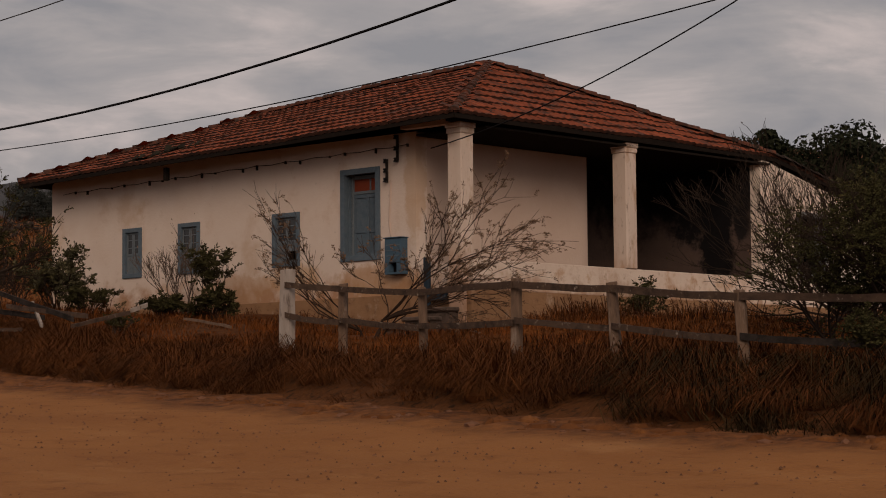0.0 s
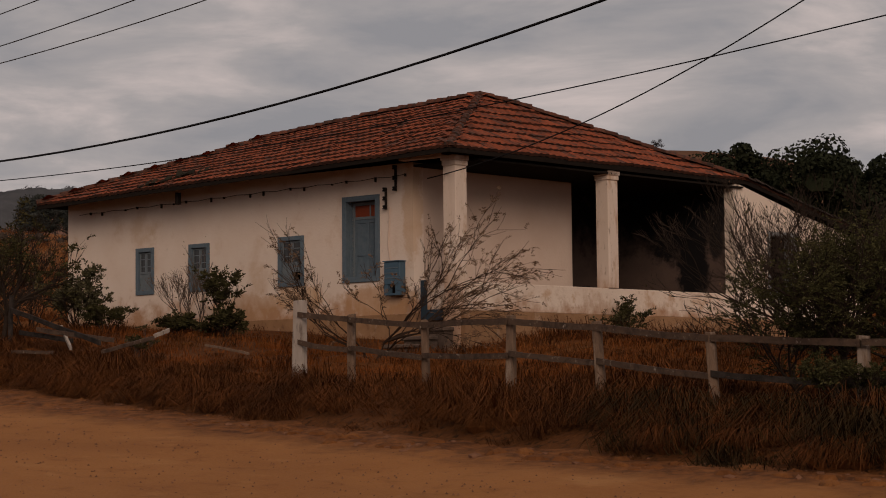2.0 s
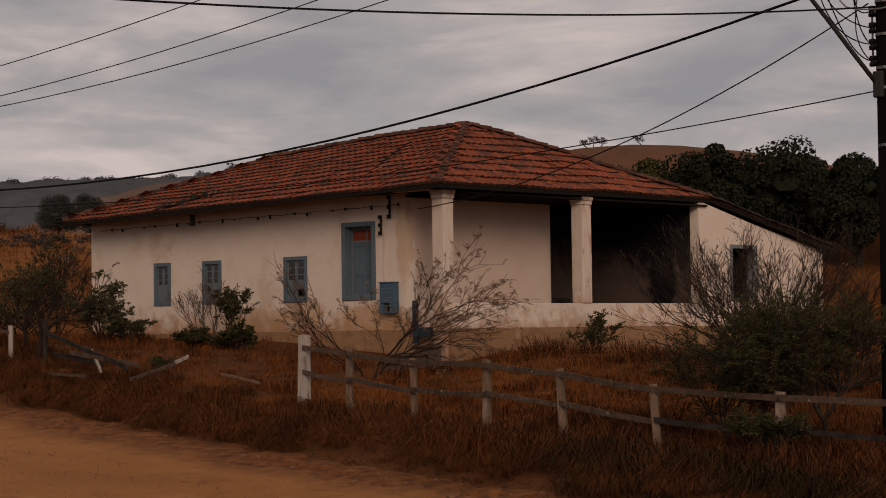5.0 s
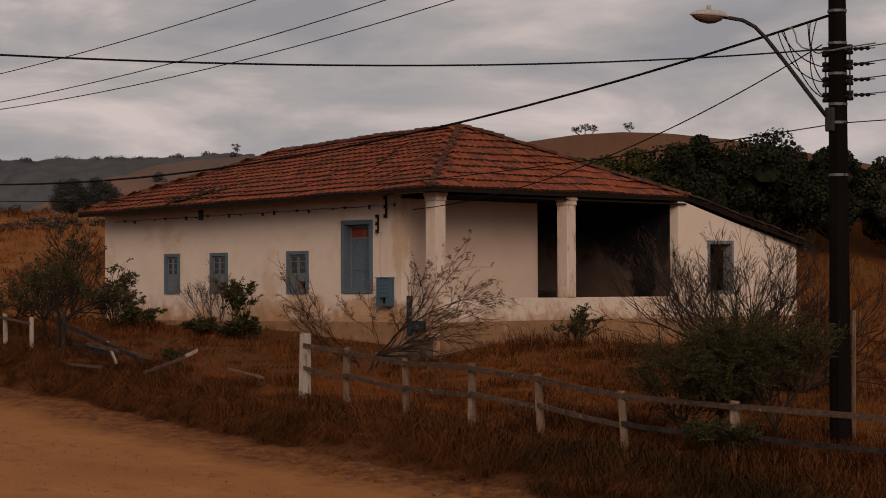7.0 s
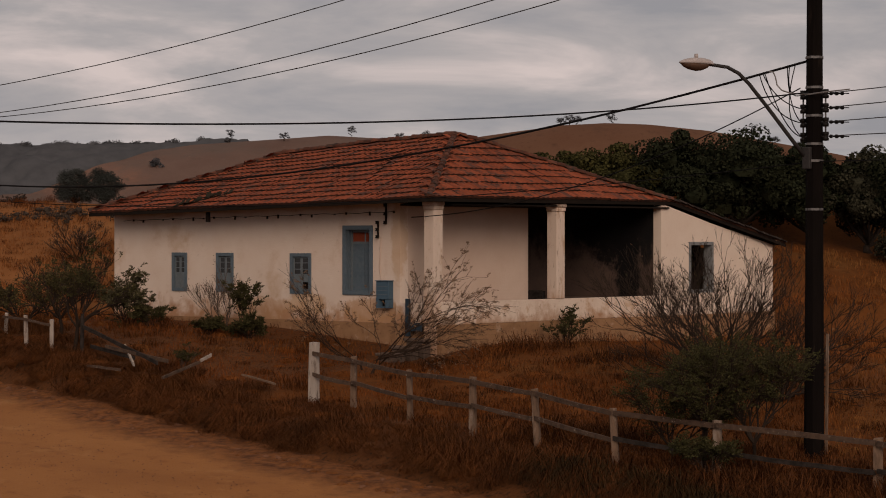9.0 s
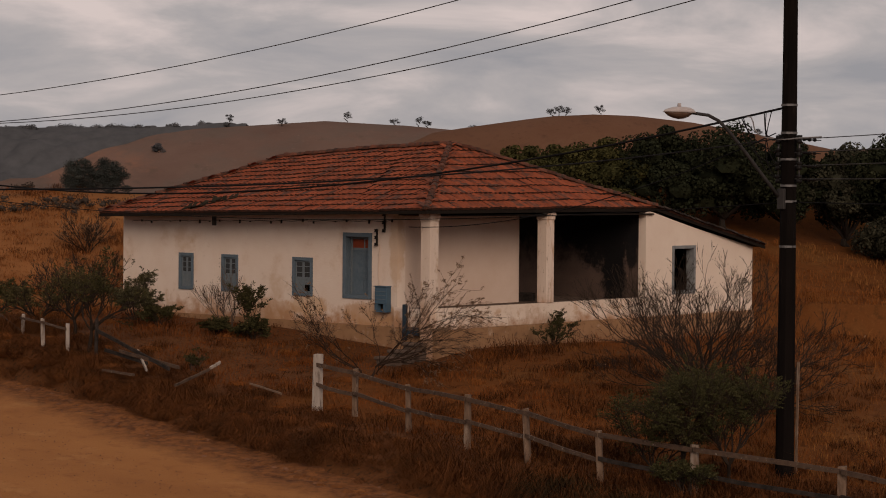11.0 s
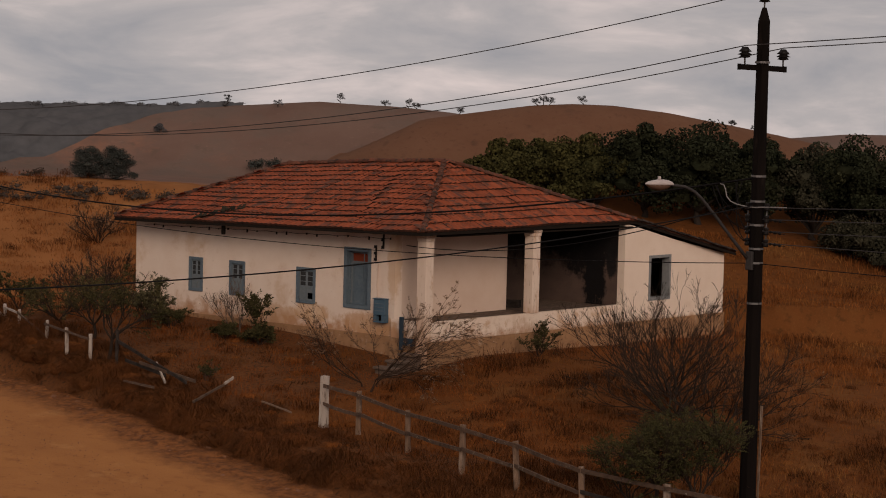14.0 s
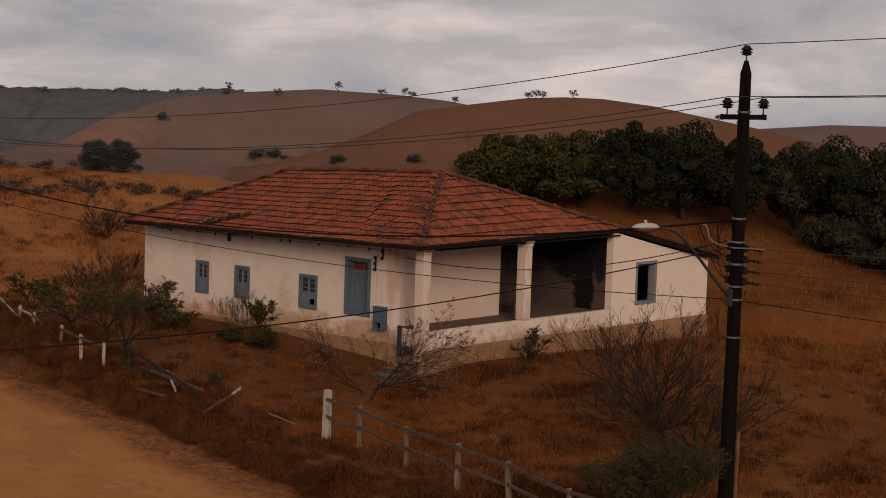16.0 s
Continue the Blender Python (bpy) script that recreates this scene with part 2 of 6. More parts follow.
def earth_edge(m, base, dark):
    """Loose red earth that runs out raggedly into the packed road, by the distance from the road's edge."""
    n, l = m.node_tree.nodes, m.node_tree.links
    bs = n["Principled BSDF"]
    was = bs.inputs["Base Color"].links[0].from_socket
    at = n.new("ShaderNodeAttribute")
    at.attribute_name = "from_edge"
    geo = n.new("ShaderNodeNewGeometry")
    total = at.outputs["Fac"]
    for scale, amount in ((0.8, 1.5), (4.0, 0.8)):
        t = n.new("ShaderNodeTexNoise")
        t.inputs["Scale"].default_value = scale
        t.inputs["Detail"].default_value = 8.0
        t.inputs["Roughness"].default_value = 0.65
        l.new(geo.outputs["Position"], t.inputs["Vector"])
        c = n.new("ShaderNodeMath")
        c.operation = "MULTIPLY_ADD"
        l.new(t.outputs["Fac"], c.inputs[0])
        c.inputs[1].default_value = amount
        l.new(total, c.inputs[2])
        total = c.outputs[0]
    mr = n.new("ShaderNodeMapRange")
    mr.inputs["From Min"].default_value = 2.45
    mr.inputs["From Max"].default_value = 1.35
    l.new(total, mr.inputs["Value"])
    t = n.new("ShaderNodeTexNoise")
    t.inputs["Scale"].default_value = 3.0
    t.inputs["Detail"].default_value = 9.0
    t.inputs["Roughness"].default_value = 0.7
    l.new(geo.outputs["Position"], t.inputs["Vector"])
    r = n.new("ShaderNodeValToRGB")
    r.color_ramp.elements[0].position, r.color_ramp.elements[0].color = 0.38, (*dark, 1)
    r.color_ramp.elements[1].position, r.color_ramp.elements[1].color = 0.62, (*base, 1)
    l.new(t.outputs["Fac"], r.inputs["Fac"])
    mx = n.new("ShaderNodeMixRGB")
    l.new(mr.outputs["Result"], mx.inputs["Fac"])
    l.new(was, mx.inputs["Color1"])
    l.new(r.outputs["Color"], mx.inputs["Color2"])
    l.new(mx.outputs["Color"], bs.inputs["Base Color"])


earth_edge(M_ROAD, (0.215, 0.080, 0.024), (0.080, 0.030, 0.011))
M_GROUND = mat("dry_grass_ground", (0.100, 0.036, 0.010), 0.98, grain=(0.5, (0.130, 0.048, 0.014), 0.7),
               stain=[(0.12, (0.10, 0.038, 0.012), 0.5, 0.7), (7, (0.025, 0.012, 0.006), 0.50, 0.85), (16, (0.18, 0.068, 0.020), 0.55, 0.7), (1.2, (0.028, 0.014, 0.008), 0.60, 0.7)], bump=1.0, bump_scale=9)
# Far-left hill: distance haze greyed into the pasture's base colour.
M_PASTURE = mat("hazy_dry_pasture", (0.142, 0.090, 0.070), 0.98, grain=(0.3, (0.116, 0.070, 0.054), 0.8), spec=0.03,
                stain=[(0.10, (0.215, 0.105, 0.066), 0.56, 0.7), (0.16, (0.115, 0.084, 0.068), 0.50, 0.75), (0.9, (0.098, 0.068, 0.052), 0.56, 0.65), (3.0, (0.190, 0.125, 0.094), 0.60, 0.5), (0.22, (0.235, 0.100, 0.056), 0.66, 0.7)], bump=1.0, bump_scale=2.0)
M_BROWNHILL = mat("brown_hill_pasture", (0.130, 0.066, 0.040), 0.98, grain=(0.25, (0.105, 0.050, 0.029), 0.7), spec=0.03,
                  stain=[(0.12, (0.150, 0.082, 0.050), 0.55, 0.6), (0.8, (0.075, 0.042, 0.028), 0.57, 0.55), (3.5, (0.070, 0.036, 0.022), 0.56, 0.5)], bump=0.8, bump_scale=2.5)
M_STRAW = mat("straw_field", (0.235, 0.096, 0.034), 0.98, grain=(0.4, (0.155, 0.062, 0.022), 0.7), spec=0.03,
              stain=[(0.25, (0.26, 0.120, 0.044), 0.55, 0.6), (0.8, (0.10, 0.058, 0.032), 0.60, 0.6), (0.12, (0.24, 0.090, 0.032), 0.55, 0.6)], bump=0.5, bump_scale=9)
# Straw grass lightened to offset the blades' own shading in the left field.
M_PALEGRASS = mat("lightened_straw_grass", (0.275, 0.106, 0.033), 0.95, grain=(0.35, (0.190, 0.068, 0.020), 0.8), spec=0.04,
                  stain=[(0.16, (0.300, 0.150, 0.046), 0.58, 0.6), (0.5, (0.095, 0.052, 0.024), 0.62, 0.6)], island=0.22)
M_GRASS = mat("dry_red_grass", (0.205, 0.060, 0.014), 0.95, grain=(0.45, (0.095, 0.031, 0.009), 0.8), spec=0.05,
              stain=[(0.25, (0.165, 0.070, 0.020), 0.5, 0.7), (0.5, (0.040, 0.023, 0.011), 0.58, 0.75)], island=0.22)
M_FIELD = mat("dry_orange_field_grass", (0.205, 0.068, 0.017), 0.95, grain=(0.35, (0.125, 0.044, 0.013), 0.8), spec=0.05,
              stain=[(0.18, (0.25, 0.115, 0.034), 0.52, 0.7), (0.5, (0.055, 0.030, 0.013), 0.60, 0.75), (1.4, (0.075, 0.034, 0.013), 0.58, 0.6)], island=0.22)
M_BANK = mat("dead_brown_grass", (0.116, 0.040, 0.012), 0.95, grain=(0.6, (0.034, 0.014, 0.006), 0.85), spec=0.05,
             stain=[(0.3, (0.13, 0.048, 0.014), 0.54, 0.6)], island=0.5)
M_STRAWBLADE = mat("long_straw_grass", (0.145, 0.052, 0.016), 0.95, grain=(0.8, (0.045, 0.018, 0.007), 0.9), spec=0.03, island=0.4)
M_FIELDSOIL = mat("matted_field_grass", (0.135, 0.048, 0.014), 0.98, grain=(0.4, (0.095, 0.034, 0.010), 0.75), spec=0.03,
                  stain=[(0.15, (0.15, 0.064, 0.020), 0.52, 0.7), (2.5, (0.07, 0.028, 0.010), 0.52, 0.7), (11, (0.18, 0.070, 0.022), 0.56, 0.6), (0.6, (0.05, 0.026, 0.012), 0.62, 0.6)], bump=0.8, bump_scale=9)
M_LEAF = mat("dusty_green_leaf", (0.043, 0.039, 0.015), 0.8, grain=(2, (0.064, 0.048, 0.020), 0.65), spec=0.05, island=0.5)
M_BUSHLEAF = mat("dull_green_bush_leaf", (0.044, 0.042, 0.016), 0.85, grain=(2, (0.070, 0.056, 0.024), 0.65), spec=0.04, island=0.5)
# Weeds, darkened further to carry the shadow of the undercut bank.
M_WEED = mat("shaded_olive_weed", (0.052, 0.029, 0.011), 0.95, grain=(0.8, (0.022, 0.016, 0.008), 0.8), spec=0.03, island=0.5)
M_SAGE = mat("sage_green_leaf", (0.090, 0.076, 0.040), 0.8, grain=(2, (0.050, 0.045, 0.020), 0.6), spec=0.06, island=0.5)
M_LEAFDRY = mat("dry_olive_leaf", (0.070, 0.052, 0.021), 0.85, grain=(2, (0.050, 0.044, 0.018), 0.65), spec=0.05, island=0.5)
M_LEAF7 = mat("greyish_scrub_leaf", (0.038, 0.034, 0.021), 0.9, grain=(0.5, (0.022, 0.022, 0.014), 0.7), spec=0.03, island=0.5)
M_LEAF2 = mat("dark_tree_leaf", (0.015, 0.018, 0.010), 0.85, grain=(0.3, (0.028, 0.026, 0.012), 0.6), spec=0.03, island=0.5)
M_LEAF3 = mat("olive_tree_leaf", (0.046, 0.040, 0.013), 0.85, grain=(0.4, (0.022, 0.024, 0.011), 0.6), spec=0.03, island=0.5)
# Distance haze is greyed into these two leaf colours.
M_LEAF4 = mat("hazed_bush_leaf", (0.046, 0.048, 0.042), 0.9, grain=(0.4, (0.028, 0.031, 0.026), 0.6), spec=0.03, island=0.2)
M_LEAF5 = mat("hazed_far_leaf", (0.084, 0.082, 0.084), 0.98, grain=(0.9, (0.058, 0.058, 0.060), 0.8), spec=0.0, island=0.06)
M_LEAF6 = mat("field_scrub_leaf", (0.060, 0.042, 0.032), 0.95, grain=(0.4, (0.050, 0.042, 0.032), 0.6), spec=0.03, island=0.2)
M_PARAPET = mat("flaking_parapet_plaster", (0.68, 0.550, 0.442), 0.9, grain=(1.1, (0.58, 0.434, 0.331), 0.5), low=(0.75, -0.30, (0.34, 0.175, 0.09), 0.85),
                stain=[(0.8, (0.52, 0.36, 0.24), 0.54, 0.55), (1.6, (0.44, 0.25, 0.13), 0.55, 0.65), (4.0, (0.32, 0.20, 0.13), 0.58, 0.7), (10, (0.18, 0.12, 0.08), 0.64, 0.75)], bump=0.35, bump_scale=14)
M_SIDE = mat("white_side_plaster", (0.70, 0.569, 0.460), 0.9, grain=(1.1, (0.62, 0.473, 0.368), 0.45), low=(0.35, -0.35, (0.36, 0.19, 0.10), 0.8),
             stain=[(0.8, (0.56, 0.41, 0.30), 0.60, 0.45), (4.0, (0.36, 0.25, 0.18), 0.66, 0.55), (10, (0.20, 0.13, 0.09), 0.70, 0.7)], bump=0.25, bump_scale=14)
M_VERGE = mat("blackened_verge_tile", (0.045, 0.032, 0.026), 0.95, grain=(6, (0.022, 0.018, 0.015), 0.8), stain=[(3, (0.13, 0.10, 0.085), 0.62, 0.5)], spec=0.04, bump=0.5, island=0.4)
M_DRYLEAF = mat("dry_brown_leaf", (0.16, 0.095, 0.055), 0.85, island=0.4)
M_TWIG = mat("grey_brown_twig", (0.095, 0.065, 0.048), 0.9, grain=(6, (0.06, 0.04, 0.03), 0.6))
M_DARKTWIG = mat("dark_twig", (0.036, 0.024, 0.017), 0.9, spec=0.04, grain=(6, (0.025, 0.018, 0.014), 0.6))
M_BROWNTWIG = mat("brown_twig", (0.042, 0.025, 0.016), 0.9, grain=(6, (0.024, 0.014, 0.010), 0.6), spec=0.05)
M_TRUNK = mat("bark", (0.035, 0.025, 0.019), 0.95, grain=(4, (0.02, 0.015, 0.012), 0.7), bump=0.6)
M_STONE = mat("reddish_stone", (0.16, 0.075, 0.04), 0.95, grain=(4, (0.10, 0.045, 0.025), 0.7), bump=0.5, island=0.3)
M_STEP = mat("mossy_concrete_step", (0.15, 0.10, 0.075), 0.95, grain=(3, (0.06, 0.045, 0.032), 0.8), stain=[(6, (0.03, 0.026, 0.018), 0.55, 0.8)], bump=0.6)
M_COLUMN = mat("peeling_column_plaster", (0.64, 0.511, 0.414), 0.9, grain=(1.5, (0.55, 0.405, 0.304), 0.6), stretch=(1, 1, 0.35),
               stain=[(2.4, (0.42, 0.26, 0.16), 0.53, 0.8), (6.0, (0.22, 0.15, 0.11), 0.58, 0.75)], low=(1.8, -0.2, (0.38, 0.21, 0.12), 0.8), bump=0.4, bump_scale=14)
M_GREYFRAME = mat("grey_weathered_frame", (0.21, 0.21, 0.205), 0.85, grain=(7, (0.13, 0.13, 0.13), 0.7))


# ---- mesh helpers ----
def part(name, bm, material, parent=None, label="", smooth=False):
    me = bpy.data.meshes.new(name)
    bm.normal_update()
    bm.to_mesh(me)
    bm.free()
    if material:
        me.materials.append(material)
    if smooth:
        me.shade_smooth()
    ob = new(name, me)
    if parent is not None:
        ob.parent = parent
    if label:
        ob["label"] = label
    return ob


def raw(name, verts, faces, material, parent=None, label=""):
    me = bpy.data.meshes.new(name)
    me.from_pydata(verts, [], faces)
    if material:
        me.materials.append(material)
    ob = new(name, me)
    if parent is not None:
        ob.parent = parent
    if label:
        ob["label"] = label
    return ob


def empty(name, at=(0, 0, 0)):
    ob = new(name)
    ob.empty_display_size = 0.2
    ob.location = at
    return ob


def box(bm, x0, x1, y0, y1, z0, z1, bevel=0.0):
    r = bmesh.ops.create_cube(bm, size=1.0)
    vs = r["verts"]
    for v in vs:
        v.co = Vector(((x0 + x1) / 2 + v.co.x * (x1 - x0), (y0 + y1) / 2 + v.co.y * (y1 - y0), (z0 + z1) / 2 + v.co.z * (z1 - z0)))
    if bevel:
        es = list({e for v in vs for e in v.link_edges})
        bmesh.ops.bevel(bm, geom=es, offset=bevel, segments=1, affect="EDGES")
    return bm


def tube(verts, faces, pts, radii, sides=5):
    """Adds a tapering tube along pts to the lists."""
    base = len(verts)
    pts = [Vector(p) for p in pts]
    for i, p in enumerate(pts):
        d = (pts[min(i + 1, len(pts) - 1)] - pts[max(i - 1, 0)]).normalized()
        a = d.cross(Vector((0.13, 0.31, 1))).normalized() if abs(d.z) < 0.95 else d.cross(Vector((1, 0.2, 0))).normalized()
        b = d.cross(a)
        for k in range(sides):
            t = 2 * math.pi * k / sides
            verts.append(p + (a * math.cos(t) + b * math.sin(t)) * radii[i])
    for i in range(len(pts) - 1):
        for k in range(sides):
            q = base + i * sides
            faces.append((q + k, q + (k + 1) % sides, q + sides + (k + 1) % sides, q + sides + k))
    faces.append(tuple(base + k for k in range(sides))[::-1])
    faces.append(tuple(base + (len(pts) - 1) * sides + k for k in range(sides)))


def bar(bm, a, b, w, h, bevel=0.006, jitter=0.0, rng=random):
    """A plank from a to b, w across and h high."""
    a, b = Vector(a), Vector(b)
    d = (b - a).normalized()
    up = Vector((0, 0, 1)) if abs(d.z) < 0.9 else Vector((1, 0, 0))
    s = d.cross(up).normalized()
    u = s.cross(d)
    r = bmesh.ops.create_cube(bm, size=1.0)
    for v in r["verts"]:
        c = v.co.copy()
        p = a if c.x < 0 else b
        j = Vector([rng.uniform(-jitter, jitter) for _ in range(3)])
        v.co = p + s * c.y * w + u * c.z * h + j
    if bevel:
        es = list({e for v in r["verts"] for e in v.link_edges})
        bmesh.ops.bevel(bm, geom=es, offset=bevel, segments=1, affect="EDGES")
    return bm


# ---- the ground ----
POLE = (22.65, -8.92)
ROAD_EDGE = [(-400, 104), (-60, 3.5), (-30, -5.2), (-10.8, -10.7), (-3.4, -12.5), (2.5, -14.1), (7, -15.1), (11.7, -15.9), (16, -16.7), (20, -17.3), (24, -17.7), (45, -21.0), (90, -28), (500, -88)]


def edge_y(x):
    return float(np.interp(x, [p[0] for p in ROAD_EDGE], [p[1] for p in ROAD_EDGE]))


def bump_at(x, y, cx, cy, sx, sy, turn=0.0):
    c, s = math.cos(turn), math.sin(turn)
    u, v = (x - cx) * c + (y - cy) * s, -(x - cx) * s + (y - cy) * c
    return math.exp(-0.5 * ((u / sx) ** 2 + (v / sy) ** 2))


LEFT_P = [-215, -65, -27, -16, -9, -4, 1, 5, 10, 16, 32, 65, 215]
LEFT_Z = [3.78, 6.8, 7.94, 8.03, 8.5, 8.88, 8.69, 8.32, 7.56, 6.24, 7.56, 7.37, 1.89]
RIGHT_P = [-200, -11.3, -7.3, -3.3, -0.6, 2.7, 7.1, 9.7, 12.2, 14.7, 18.1, 25.4, 31.7, 36.7, 62, 200]
RIGHT_Z = [0, 3.42, 4.27, 5.32, 6.46, 7.98, 8.64, 9.03, 9.17, 9.12, 8.79, 7.5, 6.27, 5.13, 3.32, 0.95]


CUT = 0.27        # the road lies this much below the yard


def toe_at(x):
    """Width of the bare shoulder between the road and the foot of the bank."""
    return float(np.interp(x, [-30, -12, 4, 9, 15], [0.45, 0.55, 1.05, 1.1, 0.7]))


def crest(q, at, front):
    d = q - at
    return math.exp(-(d / front) ** 2) if d < 0 else 1.0


HILL_P, HILL_Q = (-0.14, 0.809, 0.692), (-3.7, -0.929, 1.030)


def hill_frame(x, y):
    """Along the hills (p) and towards them (q)."""
    return HILL_P[0] + HILL_P[1] * x + HILL_P[2] * y, HILL_Q[0] + HILL_Q[1] * x + HILL_Q[2] * y


def hill_place(p, q):
    """The x, y of a place in the hills' frame."""
    a, b = p - HILL_P[0], q - HILL_Q[0]
    det = HILL_P[1] * HILL_Q[2] - HILL_P[2] * HILL_Q[1]
    return (a * HILL_Q[2] - b * HILL_P[2]) / det, (b * HILL_P[1] - a * HILL_Q[1]) / det


def base_z(x, y):
    """The plain fall of the land: gentle round the house, steeper from the yard down to the road."""
    cx = max(-60, min(x, 80))
    z = -0.45 - (0.058 if x > 0 else 0.02) * cx + (0.055 * y if y < 0 else -0.02 * min(y, 25))
    if y < 0:
        k = min(1.0, -y / 5) * max(0.0, min(1.0, (x + 10) / 10))
        z = z * (1 - k) + road_base(x, y) * k + 0.2 * max(0.0, min(1.0, -x / 8)) * min(1.0, -y / 5)
    return z


def road_base(x, y):
    """The plane in which the road lies, but for its cut."""
    return -0.75 - (0.038 if x > 0 else 0.02) * max(-60, min(x, 80)) + (0.10 * max(y, -50) if y < 0 else 0.05 * min(y, 30))


def ground_z(x, y):
    """A slope that falls towards the road, a field that rises behind the house, and two grassy hills."""
    z = base_z(x, y)
    d = y - edge_y(x)
    w = d - toe_at(x) + 0.3 * noise.noise((x * 0.6, 3.3, 0))
    s = max(0.0, min(1.0, (w + 0.1) / 1.1))
    s = s * s * (3 - 2 * s)
    z = z * s + (road_base(x, y) - CUT) * (1 - s)
    if 0.0 < w < 6.0:
        z += 0.18 * min(1.0, w / 0.8) * (1 - max(0.0, w - 0.8) / 5.2)
    z -= 0.42 * bump_at(x, y, 1.8, -1.4, 3.4, 1.7)
    z += 0.07 * noise.noise((x * 0.35, y * 0.35, 0.3)) + 0.12 * noise.noise((x * 0.09, y * 0.09, 2.0))
    p, q = hill_frame(x, y)
    if q > 13:
        t = min(1.0, (q - 13) / 24)
        z += t * t * (3 - 2 * t) * float(np.interp(p, [-15, 0, 15, 30], [4.7, 4.4, 3.9, 2.6]))
        hl = float(np.interp(p, LEFT_P, LEFT_Z)) * crest(q, 63, 17)
        hr = float(np.interp(p, RIGHT_P, RIGHT_Z)) * crest(q, 50, 11)
        h = max(hl, hr) + 0.12 * noise.noise((x * 0.12, y * 0.12, 9.0))
        k = 0.5 * (h - z)
        if q > 52:
            hr *= math.exp(-((q - 52) / 9) ** 2)
            h = max(hl, hr) + 0.12 * noise.noise((x * 0.12, y * 0.12, 9.0))
        z = max(z, h) + 0.35 * math.exp(-abs(k) * 2.2) if q < 52 else max(h, 4.0 - 0.1 * max(0.0, q - 60))
        z -= 0.08 * max(0.0, q - 66)
    return max(z, -260)


def axis(lo, hi, step, reach, grow=1.35):
    fine = list(np.arange(lo, hi + step / 2, step))
    a, s = [], step
    while (a[-1] if a else hi) < reach:
        s *= grow
        a.append((a[-1] if a else hi) + s)
    b, s = [], step
    while (b[-1] if b else lo) > -reach:
        s *= grow
        b.append((b[-1] if b else lo) - s)
    return b[::-1] + fine + a


gx, gy = axis(-80, 60, 0.6, 1600), axis(-32, 95, 0.6, 1600)
gv = [(x, y, ground_z(x, y)) for y in gy for x in gx]
nx = len(gx)
gf = [(j * nx + i, j * nx + i + 1, (j + 1) * nx + i + 1, (j + 1) * nx + i) for j in range(len(gy) - 1) for i in range(nx - 1)]
ground = raw("ground", gv, gf, M_GROUND)
ground.data.shade_smooth()
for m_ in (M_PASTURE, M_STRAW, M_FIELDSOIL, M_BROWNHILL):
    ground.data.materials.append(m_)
for poly in ground.data.polygons:
    c = poly.center
    q = hill_frame(c.x, c.y)[1] + 2.5 * noise.noise((c.x * 0.15, c.y * 0.15, 1.0))
    far = 37 + 4.5 * max(0.0, min(1.0, (hill_frame(c.x, c.y)[0] - 4) / 6))
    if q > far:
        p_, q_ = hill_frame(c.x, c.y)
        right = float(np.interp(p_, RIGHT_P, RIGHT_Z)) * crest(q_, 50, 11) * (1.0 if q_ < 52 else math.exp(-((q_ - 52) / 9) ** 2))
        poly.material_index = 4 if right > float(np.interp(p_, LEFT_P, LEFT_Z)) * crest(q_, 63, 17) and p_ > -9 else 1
    elif q > 30:
        poly.material_index = 2 if far < 38 else 3
    elif c.y > -10 + 2 * noise.noise((c.x * 0.3, c.y * 0.3, 4.0)) and (c.x > 4 or c.x < -15 or c.y > 19):
        poly.material_index = 2 if c.x < -15 else 3
tagged(ground, "dry reddish-brown grassland rising to low hills", "ground", kind="structure")

# the dirt road and its shoulder lie a hand above the sheet
rv, rf, re_ = [], [], []
xs = list(np.arange(-60, 75, 0.15))
across = [-1.0, -0.85, -0.7, -0.6, -0.5, -0.42, -0.34, -0.26, -0.18, -0.1, -0.05, 0.0, 0.05, 0.1, 0.15, 0.2, 0.3, 0.4, 0.5, 0.6, 0.75, 0.95, 1.2, 1.6, 2.0, 2.8, 3.6, 4.4, 5.2, 6.0, 7.0, 8.0, 9.0, 9.6]
for x in xs:
    e = edge_y(x) + 0.35 * noise.noise((x * 0.5, 1.7, 0)) + 0.18 * noise.noise((x * 1.9, 4.1, 0))
    for k, a in enumerate(across):
        if a < 0:
            a *= toe_at(x) + 0.5
        y = e - a
        re_.append(a)
        rut = -0.05 * (math.exp(-((a - 2.9) / 0.35) ** 2) + math.exp(-((a - 4.8) / 0.35) ** 2))
        lift = 0.10 if 0 < k < len(across) - 1 else -0.25
        flat_z = road_base(x, y)
        rough = 0.10 * max(0.0, noise.noise((x * 1.3, y * 1.3, 8))) if a < 0.7 else 0.0
        rv.append((x, y, flat_z - CUT + lift + rut + rough + 0.12 * noise.noise((x * 0.09, y * 0.09, 2.0)) + 0.07 * noise.noise((x * 0.35, y * 0.35, 0.3))))
n = len(across)
for i in range(len(xs) - 1):
    for k in range(n - 1):
        rf.append((i * n + k, (i + 1) * n + k, (i + 1) * n + k + 1, i * n + k + 1))
road = raw("road", rv, rf, M_ROAD)
layer = road.data.attributes.new("from_edge", "FLOAT", "POINT")
layer.data.foreach_set("value", re_)
road.data.shade_smooth()
tagged(road, "wide unpaved road of packed orange earth", "road", kind="structure")

# ---- the farmhouse ----
SKEW = 0.068        # the side wall stands a little out of square


def sheared(bm):
    for v in bm.verts:
        v.co.x += SKEW * v.co.y
    return bm


def hpart(name, bm, material, parent=None, label="", smooth=False):
    return part(name, sheared(bm), material, parent, label, smooth)


farmhouse = empty("farmhouse", (0, 0, 0))
